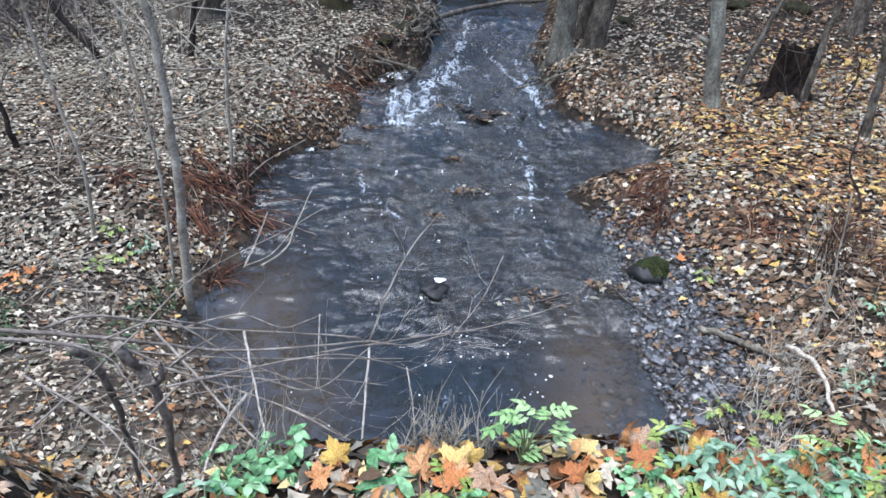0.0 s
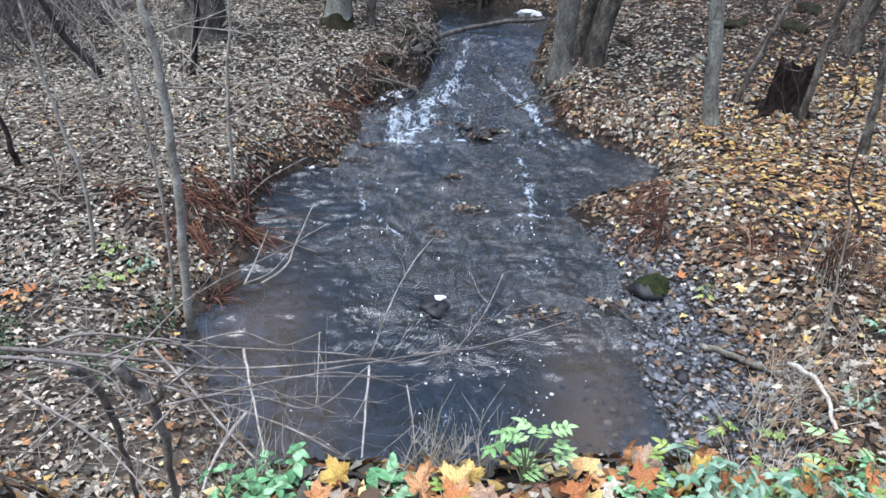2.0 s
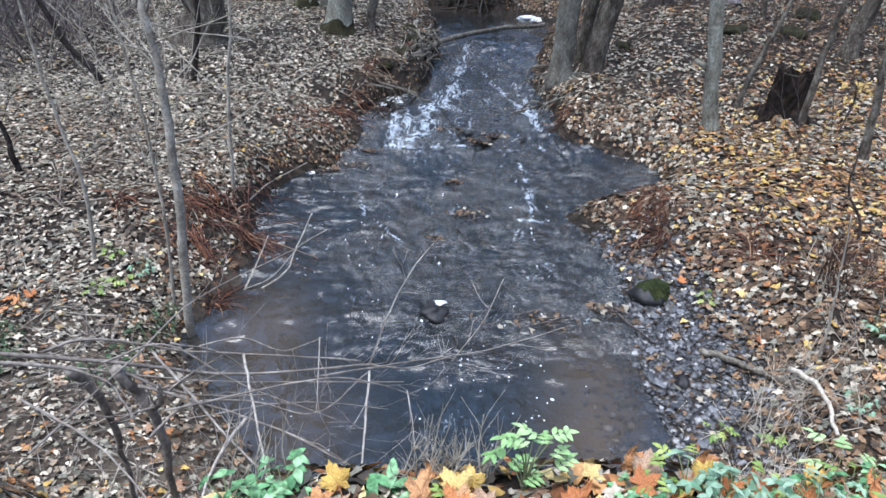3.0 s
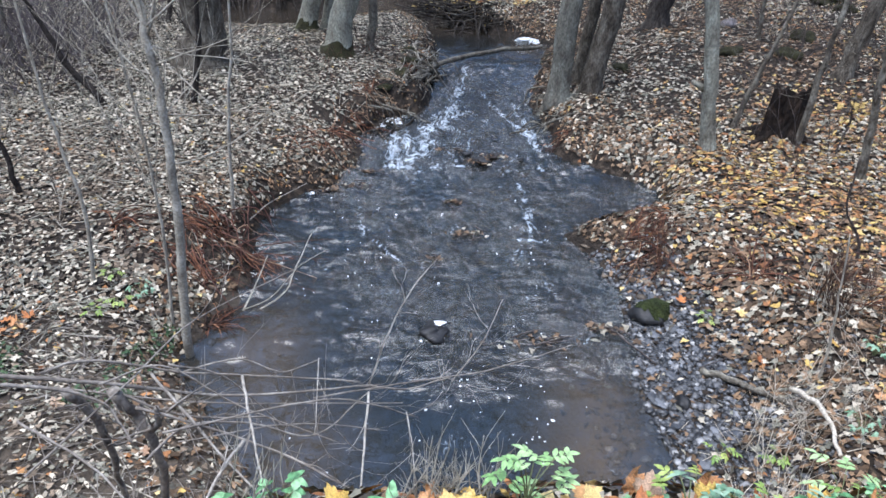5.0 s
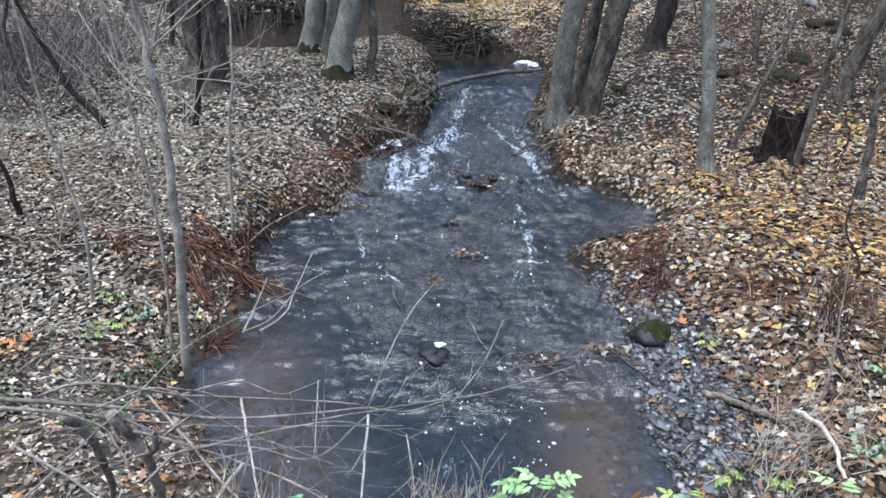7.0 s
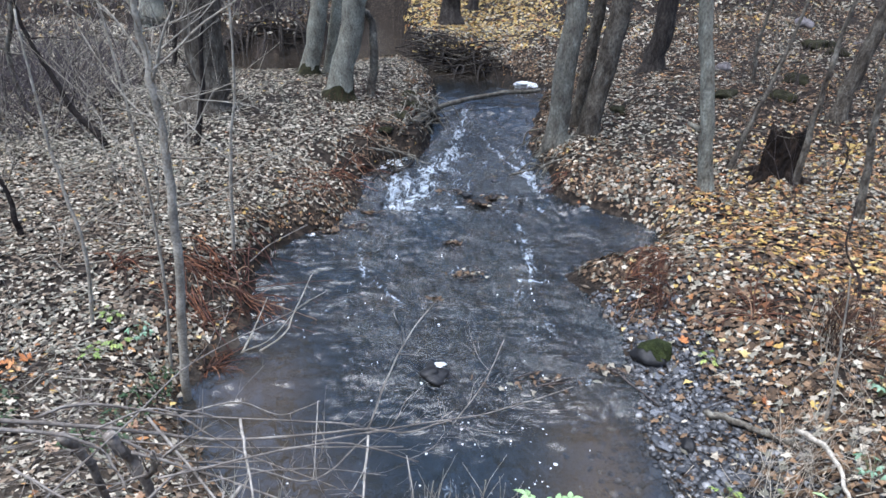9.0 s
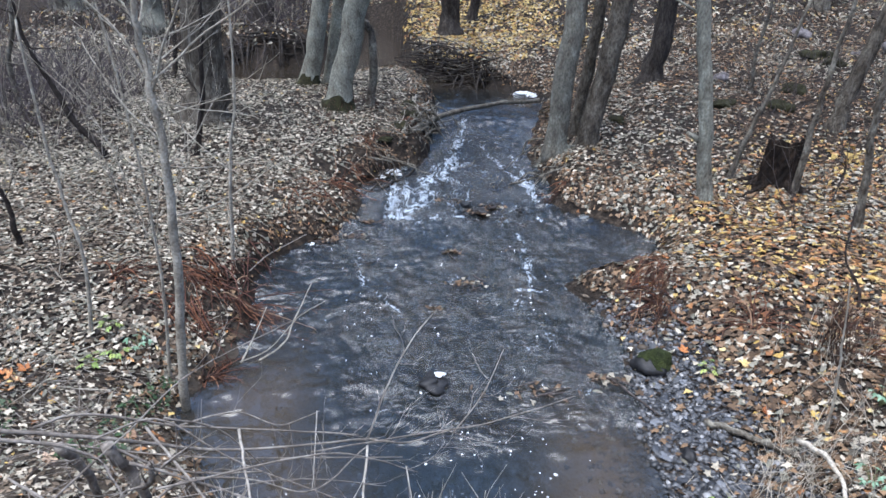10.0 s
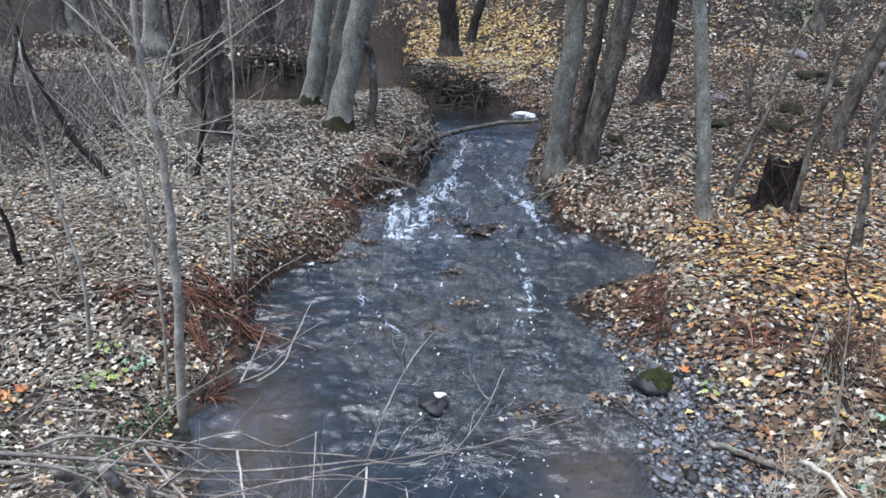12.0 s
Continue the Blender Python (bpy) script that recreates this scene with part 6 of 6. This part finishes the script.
def herb(name, label, height, stems, pinnate, size, seed, material, width=0.45):
    """A green plant: stems that carry single or pinnate leaves."""
    rng = np.random.default_rng(seed)
    t = new(name)
    for s in range(stems):
        a = 2 * math.pi * s / stems + rng.uniform(-0.4, 0.4)
        out = rng.uniform(0.25, 0.8) * height
        h = height * rng.uniform(0.55, 1.1)
        line = smooth_curve([(0, 0, -0.02), (out * 0.3 * math.cos(a), out * 0.3 * math.sin(a), h * 0.6), (out * math.cos(a), out * math.sin(a), h)], 7)
        st = part("stem", [tube(line, np.linspace(0.0026, 0.0014, 7), 4)], GREEN_STEM, t)
        tip = Vector(line[-1])
        yaw = math.degrees(a) - 90
        base = Matrix.Translation(tip) @ pose(0, 0, 0, rng.uniform(-25, 10), rng.uniform(-15, 15), yaw)
        pieces = []
        if pinnate:
            n = pinnate
            for k in range(n):
                for sg in (-1, 1):
                    pieces.append(moved(leaflet(size * rng.uniform(0.85, 1.1), size * width, 0.25, 0.3), base @ pose(0, k * size * 0.62, 0, rng.uniform(-12, 5), 0, -sg * rng.uniform(52, 66))))
            pieces.append(moved(leaflet(size * 1.2, size * width, 0.25, 0.3), base @ pose(0, (n - 0.6) * size * 0.62, 0)))
            pieces.append(moved(tube([(0, 0, 0), (0, size * 0.62 * n, 0)], (0.0013, 0.001), 4), base))
            part("leaf", pieces, material, st)
        else:
            for k in range(3):
                part("leaf", [moved(leaflet(size * rng.uniform(0.8, 1.15), size * width, 0.3, 0.35), base @ pose(0, 0, 0, rng.uniform(-15, 15), 0, (k - 1) * rng.uniform(45, 75)))], material, st)
    return tagged(t, label, "plant", "green herbs on the verge")


def planted(ob, x, y, rz=0.0, s=1.0, sink=0.0):
    ob.matrix_basis = pose(x, y, gz(x, y) - sink, 0, 0, rz) @ Matrix.Diagonal((s, s, s, 1))
    return ob


def replanted(src, x, y, rz, s):
    c = copy_thing(src, pose(0, 0, 0))
    return planted(c, x, y, rz, s)


def elder_seedling(x, y, seed, tips, size, material):
    """A young plant: thin stems from one foot, each ending in a feathery leaf."""
    rng = np.random.default_rng(seed)
    t = new("elder_seedling")
    t.location = (x, y, gz(x, y) - 0.01)
    tips = [(a + 0.012, b, max(c, 0.02) + 0.045) for a, b, c in tips]
    for tip in tips:
        e = Vector(tip)
        line = smooth_curve([(0, 0, 0), (e.x * 0.25, e.y * 0.3, e.z * 0.6), tuple(e)], 7)
        st = part("stem", [tube(line, np.linspace(0.0030, 0.0014, 7), 4)], GREEN_STEM, t)
        yaw = math.degrees(math.atan2(e.y, e.x)) - 90 + rng.uniform(-40, 40) if abs(e.x) > 0.03 else rng.uniform(-70, 70)
        base = Matrix.Translation(e) @ pose(0, 0, 0, rng.uniform(-8, 22), rng.uniform(-15, 15), yaw)
        pieces = [moved(leaflet(size * 1.25, size * 0.5, 0.25, 0.3), base @ pose(0, size * 1.05, 0))]
        for k in (-0.2, 0.4, 0.95):
            for sg in (-1, 1):
                pieces.append(moved(leaflet(size * rng.uniform(0.85, 1.15), size * 0.5, 0.25, 0.3), base @ pose(0, k * size, 0, rng.uniform(-15, 10), 0, -sg * rng.uniform(48, 66))))
        pieces.append(moved(tube([(0, -size * 0.4, 0), (0, size * 1.1, 0)], (0.0014, 0.001), 4), base))
        part("leaf", pieces, material, st)
    return tagged(t, "fresh green seedling with feathery leaflets at the verge", "plant", "green herbs on the verge")


SEEDLING = mat("fresh_green_leaf", [(0.0, (0.19, 0.36, 0.12)), (0.5, (0.28, 0.47, 0.18)), (1.0, (0.42, 0.58, 0.28))], 7, 0.5, 0.5, 60, by="object", spec=0.5)
elder_seedling(0.24, 1.20, 61, [(-0.053, -0.017, 0.193), (0.007, 0.055, 0.135), (0.06, 0.046, 0.146), (-0.084, -0.004, 0.143), (0.061, 0.02, 0.1), (0.076, 0.015, 0.067), (0.007, 0.035, 0.023), (-0.039, 0.049, -0.009), (-0.006, -0.021, 0.039), (-0.031, -0.027, 0.186), (0.031, 0.054, 0.11)], 0.029, SEEDLING)
planted(herb("elder_seedling", "yellow-green seedling on the bank", 0.13, 6, 2, 0.034, 62, HERB_LIGHT, 0.5), 0.80, 1.42, 70)
planted(herb("elder_seedling", "pale green seedling in the dry grass", 0.16, 6, 2, 0.034, 67, SEEDLING, 0.5), 1.23, 1.42, 10)
ground_herb = planted(herb("herb", "low broad-leaved green herb among fallen leaves", 0.065, 9, 0, 0.028, 63, HERB, 0.62), -0.385, 1.15, 0)
nettle = planted(herb("herb", "dull blue-green herb on the verge", 0.085, 8, 0, 0.03, 64, mat("blue_green_herb", [(0.0, (0.12, 0.24, 0.14)), (1.0, (0.34, 0.48, 0.34))], 7, 0.5, 0.3, 40, by="object"), 0.5), 0.76, 1.2, 0)
creeper = planted(herb("herb", "bright yellow-green herb on the verge", 0.07, 6, 2, 0.026, 65, HERB_LIGHT, 0.55), 0.9, 1.2, 0)
rosette = planted(herb("rosette", "broad pale-veined rosette of long green leaves", 0.04, 7, 0, 0.09, 66, HERB, 0.34), -0.11, 1.14, 0)
for i in range(120):
    x = rng.uniform(-0.6, -0.42) if i % 14 == 0 else rng.uniform(-0.3, 0.4) if i % 17 == 0 else rng.uniform(0.42, 2.0)
    y = rng.uniform(0.85, 1.12 + 0.20 * max(0, min(1, (x - 0.3) * 2)))
    replanted((ground_herb, nettle, creeper, ground_herb, nettle)[i % 5], x, y, rng.uniform(0, 360), rng.uniform(0.7, 1.25))
for x, y in ((-0.44, 1.10), (-0.40, 1.18), (-0.50, 1.08)):
    replanted(ground_herb, x, y, rng.uniform(0, 360), rng.uniform(0.9, 1.4))
for x, y, s in ((-2.62, 4.5, 1.2), (-2.5, 4.65, 1.4), (-2.75, 4.35, 1.2), (-2.8, 4.8, 1.3), (1.9, 3.25, 1.3), (2.2, 3.15, 1.2), (2.7, 3.2, 1.4), (3.15, 3.9, 1.4), (2.25, 4.7, 1.2), (3.0, 3.3, 1.4)):
    replanted(creeper if s < 1.35 else nettle, x, y, rng.uniform(0, 360), s)


def leafy_twig(x, y, z, spread, count, seed, material, label):
    """A thin twig that still holds a handful of leaves."""
    rng = np.random.default_rng(seed)
    t = rooted("leafy_twig", x, y, label, "twig")
    h = z - t.location.z
    line = bowed([(0, 0, -0.05), (0.06, 0.02, h * 0.5), (0.0, 0, h)], 10, 0.02, seed)
    part("stem", [tube(line, np.linspace(0.012, 0.005, 10), 5)], TWIG_DARK, t)
    for _ in range(count):
        v, fc = SHAPES[int(rng.integers(0, 2))]
        s = rng.uniform(0.05, 0.09)
        c = np.array([rng.normal(0, spread), rng.normal(0, spread), h + rng.normal(-0.05, spread * 0.6)])
        m = pose(*c, rng.uniform(20, 80), rng.uniform(-30, 30), rng.uniform(0, 360))
        q = line[int(rng.integers(5, 10))]
        leaf = part("leaf", [([m @ Vector(k * s) for k in v], fc)], material, t)
        part("leaf_stalk", [tube([q, (q + c) / 2 + (0, 0, 0.02), c], (0.003, 0.0025, 0.002), 4)], TWIG_DARK, leaf)
    return t


leafy_twig(4.75, 7.75, 1.25, 0.13, 22, 91, LEAF_YELLOW, "thin twig still holding pale yellow leaves")
leafy_twig(5.1, 8.3, 1.0, 0.12, 12, 92, LEAF_YELLOW, "thin twig still holding pale yellow leaves")
leafy_twig(7.0, 10.9, 2.5, 0.16, 22, 93, LEAF_PALE, "shrub twig with withered grey-pink leaves")
leafy_twig(7.35, 10.7, 2.35, 0.16, 20, 94, LEAF_PALE, "shrub twig with withered grey-pink leaves")
for i, (x, y, s) in enumerate(((7.6, 13.6, 0.24), (8.1, 15.2, 0.28), (6.2, 12.2, 0.23), (4.6, 11.3, 0.2), (5.4, 10.9, 0.18), (2.9, 11.4, 0.17))):
    stone("rock", x, y, s, MOSS, "dark mossy rock half sunk in leaves", 240 + i, flat=0.55, category="rock", group="mossy rocks on the slope", sink=0.3, rough=0.4)
for i, (x, y, s) in enumerate(((-0.78, 10.9, 0.13), (-0.66, 11.6, 0.16), (-0.74, 12.2, 0.12), (-0.98, 10.3, 0.10))):
    stone("mossy_clod", x, y, s, MOSS, "mossy clod on the lip of the undercut bank", 260 + i, flat=0.5, category="clod", group="mossy clods on the bank", sink=0.25, rough=0.5)
